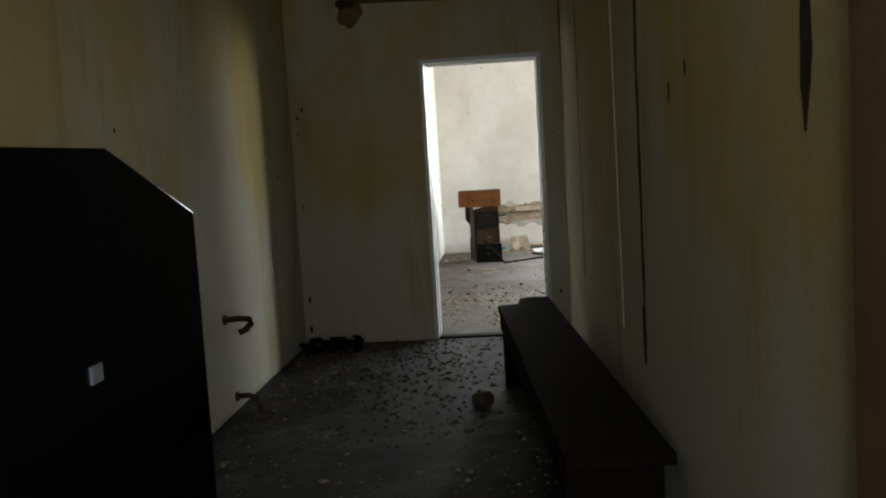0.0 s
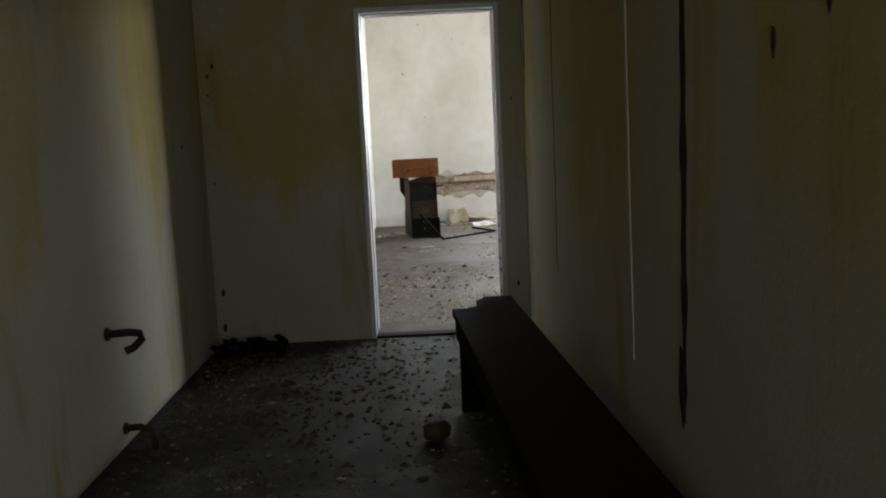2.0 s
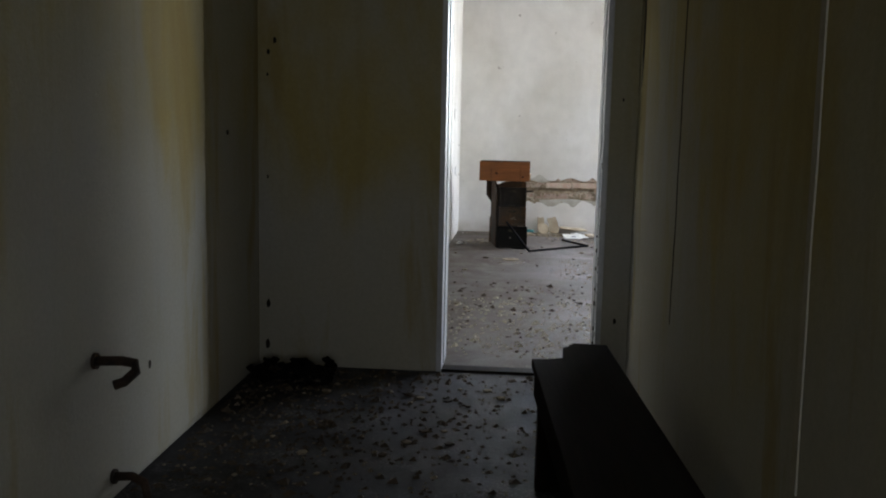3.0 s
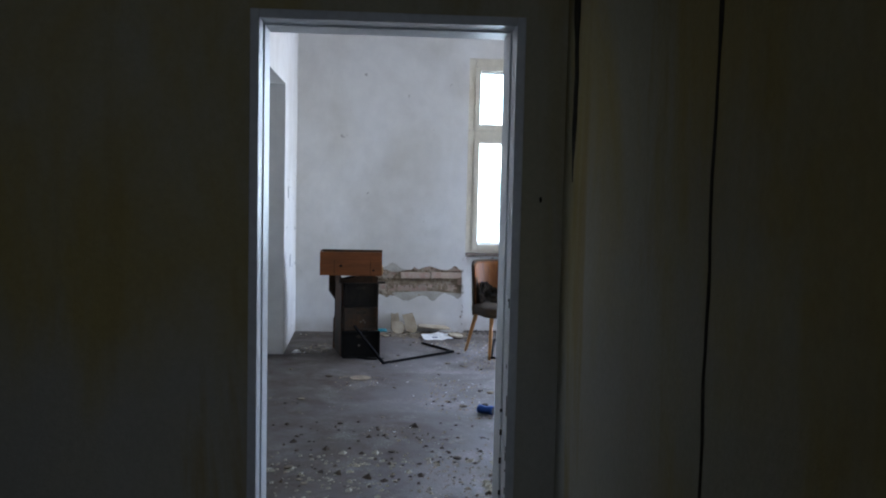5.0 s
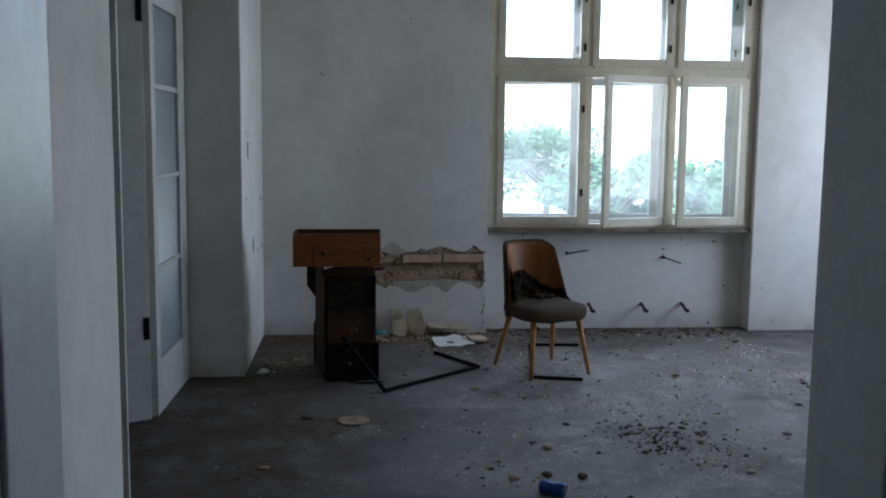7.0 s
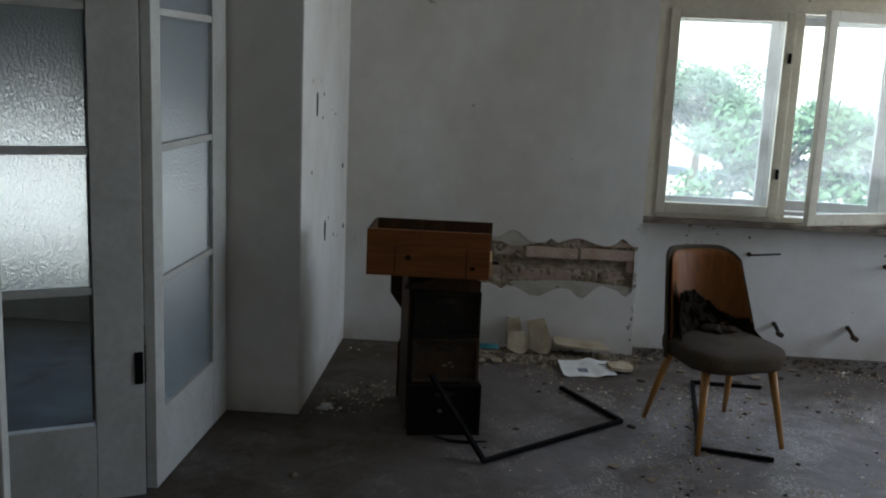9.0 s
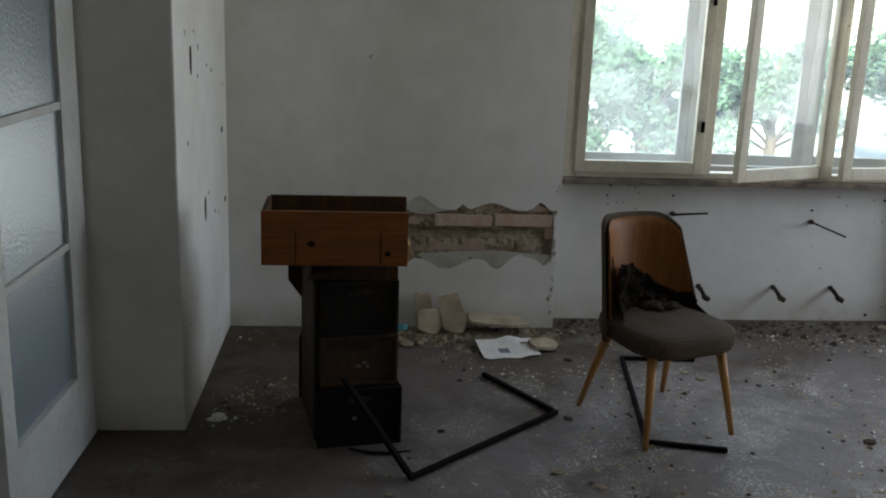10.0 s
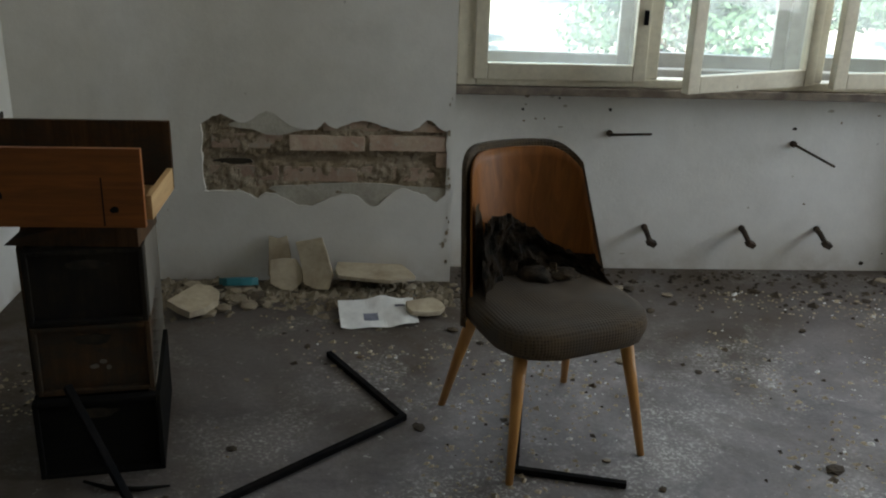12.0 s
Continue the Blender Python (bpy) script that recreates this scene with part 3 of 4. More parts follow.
def casement(w, h, material, pane, parent, m, handle_side=1, thick=0.04, st=0.055):
    """A sash hinged at its own x = 0, reaching to x = w, with a pane and small latches."""
    s = new("sash", mesh_of("sash", join(
        box((0, 0, 0), (st, thick, h), 0.005), box((w - st, 0, 0), (w, thick, h), 0.005),
        box((st, 0.001, 0), (w - st, thick - 0.001, st + 0.01), 0.005), box((st, 0.001, h - st), (w - st, thick - 0.001, h), 0.005)), material))
    s.parent = parent
    s.matrix_basis = m
    p = part("pane", box((st - 0.005, thick / 2 - 0.002, st), (w - st + 0.005, thick / 2 + 0.002, h - st + 0.005)), pane, s)
    p.visible_shadow = False
    for f in (0.22, 0.78):
        part("latch", box((w - 0.03, -0.014, h * f - 0.028), (w - 0.014, 0.004, h * f + 0.028), 0.003), "black_metal", s)
    return s


cells = ((WX0 + 0.075, M1 - 0.03), (M1 + 0.03, M2 - 0.03), (M2 + 0.03, WX1 - 0.075))
for i, (a, b) in enumerate(cells):
    w = b - a + 0.02
    casement(w, WZ - 0.08 - T1 + 0.02, "cream", "glass_dirty", window, pose(a - 0.01, FY0 - 0.012, T1 - 0.01))
    # the lower middle and right casements stand ajar, hinged on their right side
    ajar = (0, 22, 9)[i]
    low = pose(b + 0.01, FY0 - 0.012 + 0.04, SZ + 0.045, 0, 0, 180 + ajar) if ajar else pose(a - 0.01, FY0 - 0.012, SZ + 0.045)
    casement(w, T0 - SZ - 0.035, "cream", "glass_dirty" if i == 0 else "glass", window, low)
    if i == 1:
        continue
    casement(w, WZ - 0.08 - T1 + 0.02, "outer_frame", "glass", window, pose(a - 0.01, 13.26, T1 - 0.01))
for i, (a, b) in enumerate(cells):
    w = b - a + 0.02
    casement(w, T0 - SZ - 0.035, "outer_frame", "glass_dirty", window, pose(b + 0.01, 13.33, SZ + 0.045, 0, 0, 180 - (3, 9, 6)[i]))

# ---- side room behind the folding door ----
structure("wall_side_west", box((-5.2, 6.74, 0), (-5.0, 13.4, RZ)), "white", "plain white wall of the side room")
structure("wall_side_north", join(
    box((-5.0, 13.0, 0), (-3.6, 13.4, RZ)), box((-1.6, 13.0, 0), (-0.757, 13.4, RZ)),
    box((-3.6, 13.0, 0), (-1.6, 13.4, 0.34)), box((-3.6, 13.0, 1.15), (-1.6, 13.4, RZ))), "white", "plain white side room wall with a window opening")
window2 = thing("window_2", "cream painted window of the side room", "window", kind="structure")
for lo, hi in (((-3.6, 13.1, 0.34), (-3.52, 13.18, 1.15)), ((-1.68, 13.1, 0.34), (-1.6, 13.18, 1.15)), ((-3.52, 13.1, 1.07), (-1.68, 13.18, 1.15)), ((-3.52, 13.1, 0.34), (-1.68, 13.18, 0.42)), ((-2.64, 13.1, 0.42), (-2.56, 13.18, 1.07))):
    part("window_frame", box(lo, hi, 0.006), "cream", window2)


def folding_leaf(m, h, low_glass="frosted", sa=0.115, sb=0.115):
    """One glazed leaf, x from 0 to 0.84, with four panes one above another."""
    w, t = 0.84, 0.04
    d = thing("folding_door_leaf", "grey-white painted glazed folding door leaf with patterned panes", "door", m, "folding door leaves")
    zs = (0.30, 0.795, 1.285, 1.765, h - 0.11)
    for a, b in ((0, sa), (w - sb, w)):
        part("stile", box((a, 0, 0.008), (b, t, h), 0.004), "door_paint", d)
    part("bottom_rail", box((sa, 0.001, 0.008), (w - sb, t - 0.001, zs[0]), 0.003), "door_paint", d)
    part("top_rail", box((sa, 0.001, zs[4]), (w - sb, t - 0.001, h), 0.003), "door_paint", d)
    for z in zs[1:4]:
        part("glazing_bar", box((sa, 0.003, z - 0.014), (w - sb, t - 0.003, z + 0.014), 0.004), "door_paint", d)
    for z0, z1 in zip(zs, zs[1:]):
        p = part("pane", box((sa - 0.003, t / 2 - 0.003, z0 + 0.008), (w - sb + 0.003, t / 2 + 0.003, z1 - 0.008)), low_glass if z0 == zs[0] else "frosted", d)
        for xa in (sa, w - sb - 0.008):
            part("putty_bead", box((xa, 0.006, z0 + 0.014), (xa + 0.008, t / 2 - 0.004, z1 - 0.014)), "sill", d)
    return d


LH = 2.30
leaf_a = folding_leaf(pose(-0.76, 11.67, 0, 0, 0, -90 - 1.5), LH, "frosted", 0.18, 0.09)
leaf_b = folding_leaf(pose(-0.785, 10.815, 0, 0, 0, 180 + 29), LH, "glass_dirty", 0.17, 0.115)
leaf_c = folding_leaf(pose(-0.577, 9.475, 0, 0, 0, 180 + 8), LH)
leaf_d = folding_leaf(pose(-0.668, 9.415, 0, 0, 0, 180 + 8), LH)
for z in (0.94, 1.37, 1.95):
    part("hinge_knuckle", tube([(-0.008, 0.012, z - 0.035), (-0.008, 0.012, z + 0.035)], 0.011, 12), "door_paint", leaf_d, smooth=True)
part("hinge_plate", box((0.0, -0.004, 0.9), (0.02, 0.0, 1.0)), "black_metal", leaf_c)
for z in (0.50, 2.14):
    part("hinge_plate", join(box((0.003, 0.036, z - 0.06), (0.034, 0.046, z + 0.06), 0.003)), "black_metal", leaf_b, "black steel folding hinge")
    part("hinge_plate", join(box((0.812, -0.008, z - 0.06), (0.843, 0.002, z + 0.06), 0.003), tube([(0.845, -0.004, z - 0.07), (0.845, -0.004, z + 0.07)], 0.009)), "black_metal", leaf_a, "black steel folding hinge")
structure("door_lining", join(
    box((-0.80, 11.66, 0), (-0.757, OY1 + 0.05, OH), 0.004), box((-0.80, OY0, LH + 0.01), (-0.757, 11.66, OH + 0.05), 0.004), box((-0.80, OY0 - 0.05, 0), (-0.757, OY0 + 0.03, LH), 0.004)), "door_paint", "grey-white painted lining of the folding door", "door frame")

# ---- outside ----
structure("ground", box((-400, 13.9, -3.6), (400, 900, -3.4)), "grass", "pale sunlit open ground outside the windows", "ground")
structure("outer_wall", box((-6, 13.40, -3.5), (6, 13.46, 0.0)), "facade", "plain rendered outer wall below the windows")


def tree(x, y, h, r, seed):
    t = thing("tree", "leafy green tree in full sunlight on open ground", "tree", pose(x, y, -3.4), "trees outside")
    rng = random.Random(seed)
    part("trunk", tube([(0, 0, 0), (0.1, 0.05, h * 0.3), (0.0, 0.1, h * 0.6), (0.1, 0, h * 0.85)], [0.22, 0.17, 0.1, 0.03], 8), "trunk", t, smooth=True)
    verts, faces = [], []
    blobs = [(rng.uniform(-r, r) * 0.8, rng.uniform(-r, r) * 0.6, h * rng.uniform(0.42, 0.93), r * rng.uniform(0.2, 0.42)) for _ in range(18)]
    for bx, by, bz, br in blobs:
        part("limb", tube([(0.05, 0.05, bz * 0.55), (bx * 0.6, by * 0.6, bz * 0.85), (bx, by, bz)], [0.06, 0.04, 0.012], 5), "trunk", t)
        for _ in range(520):
            d = Vector((rng.gauss(0, 1), rng.gauss(0, 1), rng.gauss(0, 1))).normalized() * br * rng.uniform(0.45, 1.08)
            c = Vector((bx, by, bz)) + Vector((d.x, d.y, d.z * 0.8))
            a = Vector((rng.gauss(0, 1), rng.gauss(0, 1), rng.gauss(0, 1))).normalized() * rng.uniform(0.07, 0.15)
            b = a.orthogonal().normalized() * a.length * 0.55
            i = len(verts)
            verts += [c - a, c + b, c + a, c - b]
            faces.append((i, i + 1, i + 2, i + 3))
    me = bpy.data.meshes.new("crown")
    me.from_pydata(verts, [], faces)
    me.materials.append(M["leaf"])
    crown = new("crown", me)
    crown.parent = t
    tagged(crown, kind="stuff")


for i, (x, y, h, r) in enumerate(((1.2, 40, 4.4, 2.4), (10.2, 55, 5.2, 3.6), (7.6, 33, 4.4, 2.2), (12.5, 36, 4.7, 2.8), (-3.5, 46, 4.2, 2.6), (17, 34, 4.8, 3.0), (-7.5, 34, 4.8, 3.0), (21, 40, 5.2, 3.2))):
    tree(x, y, h, r, 20 + i)

# ---- corridor things ----


def bench():
    b = thing("bench", "long dark-stained wooden bench with a broken end", "bench", pose(0.752, 3.7, 0, 0, 0, 4.4))
    part("seat_board", prism([(-0.165, -1.55), (0.165, -1.55), (0.17, 1.66), (0.03, 1.68), (0.005, 1.62), (-0.02, 1.6), (-0.04, 1.43), (-0.10, 1.41), (-0.165, 1.40)], 2, 0.425, 0.46, 0.004), "bench", b)
    for y in (-1.42, 1.18):
        part("end_board", box((-0.155, y, 0), (0.155, y + 0.045, 0.425), 0.004), "bench", b)
    part("apron", box((-0.162, -1.37, 0.34), (-0.135, 1.30, 0.424), 0.003), "bench", b)
    part("apron", box((0.135, -1.37, 0.34), (0.162, 1.30, 0.424), 0.003), "bench", b)
    return b


bench()


def black_cabinet():
    c = thing("cabinet", "tall black lacquered cabinet with a sloping top end", "cabinet")
    part("body", prism([(0.22, 0.02), (1.15, 0.02), (1.15, 1.289), (0.784, 1.405), (0.22, 1.405)], 0, -0.62, -0.004, 0.003), "gloss_black", c)
    part("plinth", box((-0.60, 0.25, 0.0), (-0.03, 1.12, 0.02)), "charred", c)
    part("plate", box((-0.005, 0.662, 1.078), (0.001, 0.698, 1.104), 0.002), "silver", c, "small dull silver plate")


black_cabinet()


def wall_stub(name, pts, r, label, end=True):
    t = thing(name, label, "pipe", group="cut off pipes")
    part("pipe", tube(pts, r, 12), "rust", t, smooth=True)
    a, b = Vector(pts[0]), Vector(pts[1])
    d = (b - a).normalized() * 0.012
    part("collar", tube([a, a + d], r * 1.7, 12), "rust", t)
    return t


wall_stub("pipe_stub", [(-1.0, 4.43, 0.555), (-0.90, 4.43, 0.56), (-0.855, 4.425, 0.555), (-0.84, 4.40, 0.535), (-0.87, 4.37, 0.505), (-0.90, 4.36, 0.495)], 0.017, "bent rusty pipe stub sticking out of the corridor wall")
wall_stub("pipe_stub", [(-1.0, 4.55, 0.10), (-0.93, 4.55, 0.105), (-0.88, 4.54, 0.09), (-0.865, 4.53, 0.04), (-0.865, 4.53, 0.0)], 0.016, "rusty pipe stub bent down to the corridor floor")


def crack(parent, x, y, z0, z1, w, seed, drift=0.0):
    """A dark uneven crack running up a wall whose face is at x."""
    rng = random.Random(seed)
    n = 40
    left, right = [], []
    for i in range(n + 1):
        f = i / n
        z = z0 + (z1 - z0) * f
        c = y + drift * f + 0.022 * noise.noise(Vector((seed, z * 3.5, 0))) + 0.007 * noise.noise(Vector((seed, z * 15, 3)))
        k = w * (0.42 + 1.1 * abs(noise.noise(Vector((seed + 7, z * 5, 1))))) * min(1, 6 * f + 0.15)
        left.append((c - k, z))
        right.append((c + k, z))
    bm = prism(left + right[::-1], 0, x - 0.002, x + 0.004)
    part("crack", bm, "crack", parent)


crack(wall_right, CX1, 2.86, 0.58, 2.9, 0.042, 1, -0.03)
crack(wall_right, CX1, 5.17, 0.60, 2.9, 0.012, 2, -0.03)
crack(wall_right, CX1, 6.36, 1.56, 2.9, 0.055, 3, 0.0)
crack(wall_right, CX1, 1.03, 1.37, 1.9, 0.05, 5, 0.0)
for y, z, h, w in ((2.24, 1.51, 0.06, 0.010), (2.0, 1.56, 0.045, 0.010), (2.88, 0.67, 0.22, 0.04)):
    k = prism([(y - w, z), (y, z - h / 2), (y + w * 0.8, z - h * 0.1), (y + w * 0.5, z + h / 2), (y - w * 0.6, z + h * 0.4)], 0, CX1 - 0.003, CX1 + 0.003)
    part("plaster_loss", k, "crack", wall_right)
k = prism([(3.47 + (0.018 + 0.007 * noise.noise(Vector((z * 4, s, 0)))) * s + 0.03 * (z - 0.6), z) for s in (-1, 1) for z in (np.linspace(0.6, 2.9, 30) if s < 0 else np.linspace(2.9, 0.6, 30))], 0, CX1 - 0.004, CX1 + 0.003)
part("patched_groove", k, "pale_streak", wall_right)


def ragged(cx, cz, w, h, seed, n=26):
    out = []
    for i in range(n):
        a = 2 * math.pi * i / n
        k = 1 + 0.45 * noise.noise(Vector((math.cos(a) * 1.6, math.sin(a) * 1.6, seed)))
        out.append((cx + w / 2 * math.cos(a) * k, cz + h / 2 * math.sin(a) * k))
    return out


part("plaster_loss", prism(ragged(-0.05, 2.575, 1.15, 0.10, 3), 1, 6.494, 6.502), "lath", wall_end)
part("plaster_loss", prism(ragged(-0.53, 2.47, 0.20, 0.22, 5), 1, 6.495, 6.502), "lath", wall_end)
part("hole", prism(ragged(-0.56, 2.53, 0.16, 0.06, 8), 1, 6.491, 6.502), "crack", wall_end)
for x, z, s in ((-0.965, 1.72, 0.02), (-0.97, 1.60, 0.013), (-0.93, 1.78, 0.022), (-0.97, 0.35, 0.03), (-0.975, 0.12, 0.035), (-0.97, 1.05, 0.012), (0.925, 1.5, 0.012), (0.93, 0.32, 0.02)):
    part("plaster_loss", prism(ragged(x, z, s * 0.8, s * 1.6, x * 9 + z, 9), 1, 6.496, 6.502), "crack", wall_end)
for y, z, s in ((0.2, 1.5, 0.02), (3.2, 1.55, 0.012), (4.9, 0.42, 0.02), (5.9, 1.3, 0.015)):
    part("plaster_loss", prism(ragged(y, z, s, s * 1.6, y + z, 9), 0, CX0 - 0.003, CX0 + 0.003), "crack", wall_left)

# ---- room things ----


def burnt_drawers():
    """A small scorched carcass with three drawers standing in it."""
    c = thing("drawer_cabinet", "scorched small cabinet with three drawers and a peeling side", "cabinet", pose(0.29, 11.585, 0, 0, 0, 10))
    part("side_panel", box((0.128, 0.045, 0.0), (0.150, 0.47, 0.64), 0.002), "panel_grey", c, "grey weathered side board")
    part("side_panel", prism([(0.05, 0.0), (0.47, 0.0), (0.47, 0.70), (0.20, 0.70), (0.05, 0.64)], 0, -0.167, -0.153, 0.002), "burnt_brown", c, "brown scorched side board")
    part("corner_board", prism([(-0.222, 0.70), (-0.14, 0.70), (-0.14, 0.0), (-0.178, 0.0), (-0.178, 0.27), (-0.166, 0.30), (-0.166, 0.45), (-0.222, 0.53)], 1, 0.472, 0.488, 0.002), "burnt_brown", c, "brown board with an angled cut")
    part("back_panel", box((-0.147, 0.455, 0.0), (0.128, 0.468, 0.62)), "burnt", c)
    for i, (z0, z1, w, d, mt, lb) in enumerate(((0.0, 0.232, 0.163, -0.03, "charred", "charred black drawer"), (0.236, 0.438, 0.150, 0.0, "burnt_brown", "scorched brown drawer"), (0.442, 0.65, 0.148, -0.004, "burnt", "blackened drawer with a raised rim"))):
        dr = part("drawer", box((-w, d + 0.014, z0), (w, d + 0.03, z1), 0.002), mt, c, lb)
        for nm, lo, hi in (("drawer_side", (-w, d + 0.03, z0 + 0.01), (-w + 0.014, 0.40, z1 - 0.004)), ("drawer_side", (w - 0.014, d + 0.03, z0 + 0.01), (w, 0.40, z1 - 0.004)),
                           ("drawer_bottom", (-w + 0.014, d + 0.03, z0 + 0.01), (w - 0.014, 0.40, z0 + 0.02)), ("drawer_back", (-w + 0.014, 0.386, z0 + 0.02), (w - 0.014, 0.40, z1 - 0.004))):
            part(nm, box(lo, hi, 0.001), mt, dr)
        rim = 0.014
        for lo, hi in (((-w, d, z0), (-w + rim, d + 0.016, z1)), ((w - rim, d, z0), (w, d + 0.016, z1)), ((-w + rim, d, z1 - rim), (w - rim, d + 0.016, z1)), ((-w + rim, d, z0), (w - rim, d + 0.016, z0 + rim))):
            part("rim", box(lo, hi, 0.003), mt, dr)
        part("finger_slot", prism(ragged(0.0, z1 - 0.045, 0.10, 0.028, i + 2, 14), 1, d + 0.010, d + 0.0155), "crack", dr)
        if i == 1:
            for k in range(3):
                part("paint_fleck", prism(ragged((0.0, 0.022, 0.035)[k], z0 + (0.075, 0.088, 0.07)[k], 0.026 - 0.006 * k, 0.012, k, 9), 1, d + 0.011, d + 0.0152), "panel_grey", dr)
        if i == 0:
            part("paint_fleck", prism(ragged(-0.02, 0.11, 0.02, 0.022, 4, 9), 1, d + 0.011, d + 0.0152), "panel_grey", dr)



burnt_drawers()


def top_drawer():
    d = thing("drawer", "orange pine drawer laid open side up on the stack", "drawer", pose(0.195, 11.56, 0.717, 0, 0, 1.0))
    w, h, dp = 0.267, 0.203, 0.30
    front = part("front_board", box((-w, 0, 0), (w, 0.018, h), 0.002), "pine", d)
    # back board takes the dark wood, so the inside is darker than the front
    part("back_board", box((-w + 0.01, dp, 0.01), (w + 0.01, dp + 0.015, h), 0.002), "burnt_brown", d, "dark brown back board")
    part("end_board", box((-w, 0.018, 0.005), (-w + 0.016, dp, h - 0.004), 0.002), "burnt_brown", d, "dark brown end board")
    part("bottom_board", box((-w + 0.016, 0.018, 0.012), (w - 0.005, dp, 0.022)), "pine_cut", d)
    part("end_board", box((w - 0.004, 0.03, 0.012), (w + 0.012, dp - 0.01, 0.075), 0.002), "pine_cut", d, "pale broken end board")
    for x, z, s in ((-0.085, 0.083, 0.021), (0.195, 0.047, 0.016)):
        part("knot", prism(ragged(x, z, s * 1.5, s, x, 14), 1, -0.0012, 0.002), "burnt", front)
    for x in (-0.145, 0.165):
        part("saw_mark", box((x, -0.001, 0.005), (x + 0.0035, 0.002, 0.13), 0), "burnt", front)


top_drawer()
solid("plank", prism([(0.09, 0.652), (0.43, 0.652), (0.43, 0.70), (0.40, 0.716), (0.28, 0.715), (0.11, 0.668)], 1, 11.60, 11.80, 0.002), "burnt_brown", "dark brown wedge-shaped board lying between the drawers", "board")
solid("plank", prism([(0.03, 0.706), (0.30, 0.700), (0.30, 0.716), (0.03, 0.716)], 1, 11.70, 11.82, 0.001), "pine_cut", "pale pine offcut lying under the top drawer", "board")


def chair():
    c = thing("chair", "retro upholstered chair with torn check fabric and plywood back", "chair", pose(1.53, 11.80, 0, 0, 0, 20))
    # legs, splayed and tapering
    for x, y, tx, ty in ((-0.215, -0.235, -0.165, -0.165), (0.215, -0.235, 0.165, -0.165), (-0.222, 0.235, -0.165, 0.13), (0.222, 0.235, 0.165, 0.13)):
        part("leg", tube([(x, y, 0), (x * 0.5 + tx * 0.5, y * 0.5 + ty * 0.5, 0.19), (tx, ty, 0.37)], [0.011, 0.016, 0.021], 12), "leg", c, smooth=True)
    # seat: a cushion, rounded, wider in front
    bm = bmesh.new()
    rows, cols = 14, 26
    grid = {}
    for i in range(rows + 1):
        f = i / rows
        zc = (0.355, 0.36, 0.372, 0.395, 0.42, 0.437, 0.446, 0.452, 0.456, 0.459, 0.461, 0.463, 0.464, 0.465, 0.466)[i]
        k = (0.80, 0.90, 0.965, 0.995, 1.0, 0.985, 0.95, 0.87, 0.76, 0.64, 0.52, 0.4, 0.28, 0.15, 0.0)[i]
        for j in range(cols):
            a = 2 * math.pi * j / cols
            ca, sa = math.cos(a), math.sin(a)
            e = 0.52
            x = math.copysign(abs(ca) ** e, ca) * 0.243
            y = math.copysign(abs(sa) ** e, sa) * 0.235
            x *= 1.0 - 0.16 * (y + 0.235)
            grid[i, j] = bm.verts.new((x * k, y * k - 0.015, zc + 0.010 * noise.noise(Vector((x * k * 9, y * k * 9, 2))) - 0.012 * max(0, -y * k - 0.1) * 4))
    for i in range(rows):
        for j in range(cols):
            q = (grid[i, j], grid[i, (j + 1) % cols], grid[i + 1, (j + 1) % cols], grid[i + 1, j])
            bm.faces.new(q)
    bmesh.ops.remove_doubles(bm, verts=bm.verts, dist=0.0005)
    bm.faces.new([grid[0, j] for j in range(cols)][::-1])
    bmesh.ops.recalc_face_normals(bm, faces=bm.faces)
    part("seat", bm, "fabric", c, "brown check upholstered seat", smooth=True)

    def shell(r_off, z_lo, z_hi, spread, thick, top_round=0.055):
        """The curved back: bends round the sitter, leans back, narrows upwards."""
        b = bmesh.new()
        nu, nv = 22, 14
        g = {}
        for u in range(nu + 1):
            s = -1 + 2 * u / nu
            for v in range(nv + 1):
                f = v / nv
                top = z_hi - top_round * max(0, (abs(s) - 0.45) / 0.55) ** 2.2
                z = z_lo + (top - z_lo) * f
                hgt = (z - 0.40) / 0.42
                half = (0.238 - 0.050 * hgt) * spread
                x = half * math.sin(s * 1.25) / math.sin(1.25)
                y = 0.185 + 0.085 * hgt - (0.15 - 0.06 * hgt) * (1 - math.cos(s * 1.25)) / (1 - math.cos(1.25)) + r_off
                for w_, o in ((0, 0.0), (1, thick)):
                    g[u, v, w_] = b.verts.new((x * (1 + o * 1.6), y + o, z))
        for u in range(nu):
            for v in range(nv):
                b.faces.new((g[u, v, 0], g[u + 1, v, 0], g[u + 1, v + 1, 0], g[u, v + 1, 0]))
                b.faces.new((g[u, v, 1], g[u, v + 1, 1], g[u + 1, v + 1, 1], g[u + 1, v, 1]))
        for v in range(nv):
            for u in (0, nu):
                b.faces.new((g[u, v, 0], g[u, v + 1, 0], g[u, v + 1, 1], g[u, v, 1]))
        for u in range(nu):
            for v in (0, nv):
                b.faces.new((g[u, v, 0], g[u + 1, v, 0], g[u + 1, v, 1], g[u, v, 1]))
        bmesh.ops.recalc_face_normals(b, faces=b.faces)
        return b

    part("backrest", shell(0.0, 0.41, 0.817, 0.93, 0.010), "ply", c, "bare honey plywood backrest", smooth=True)
    part("back_cover", shell(0.012, 0.36, 0.834, 1.0, 0.020), "fabric", c, "worn check fabric on the back", smooth=True)
    # torn padding sagging at the foot of the back
    bm = bmesh.new()
    nu, nv = 44, 16
    g = {}
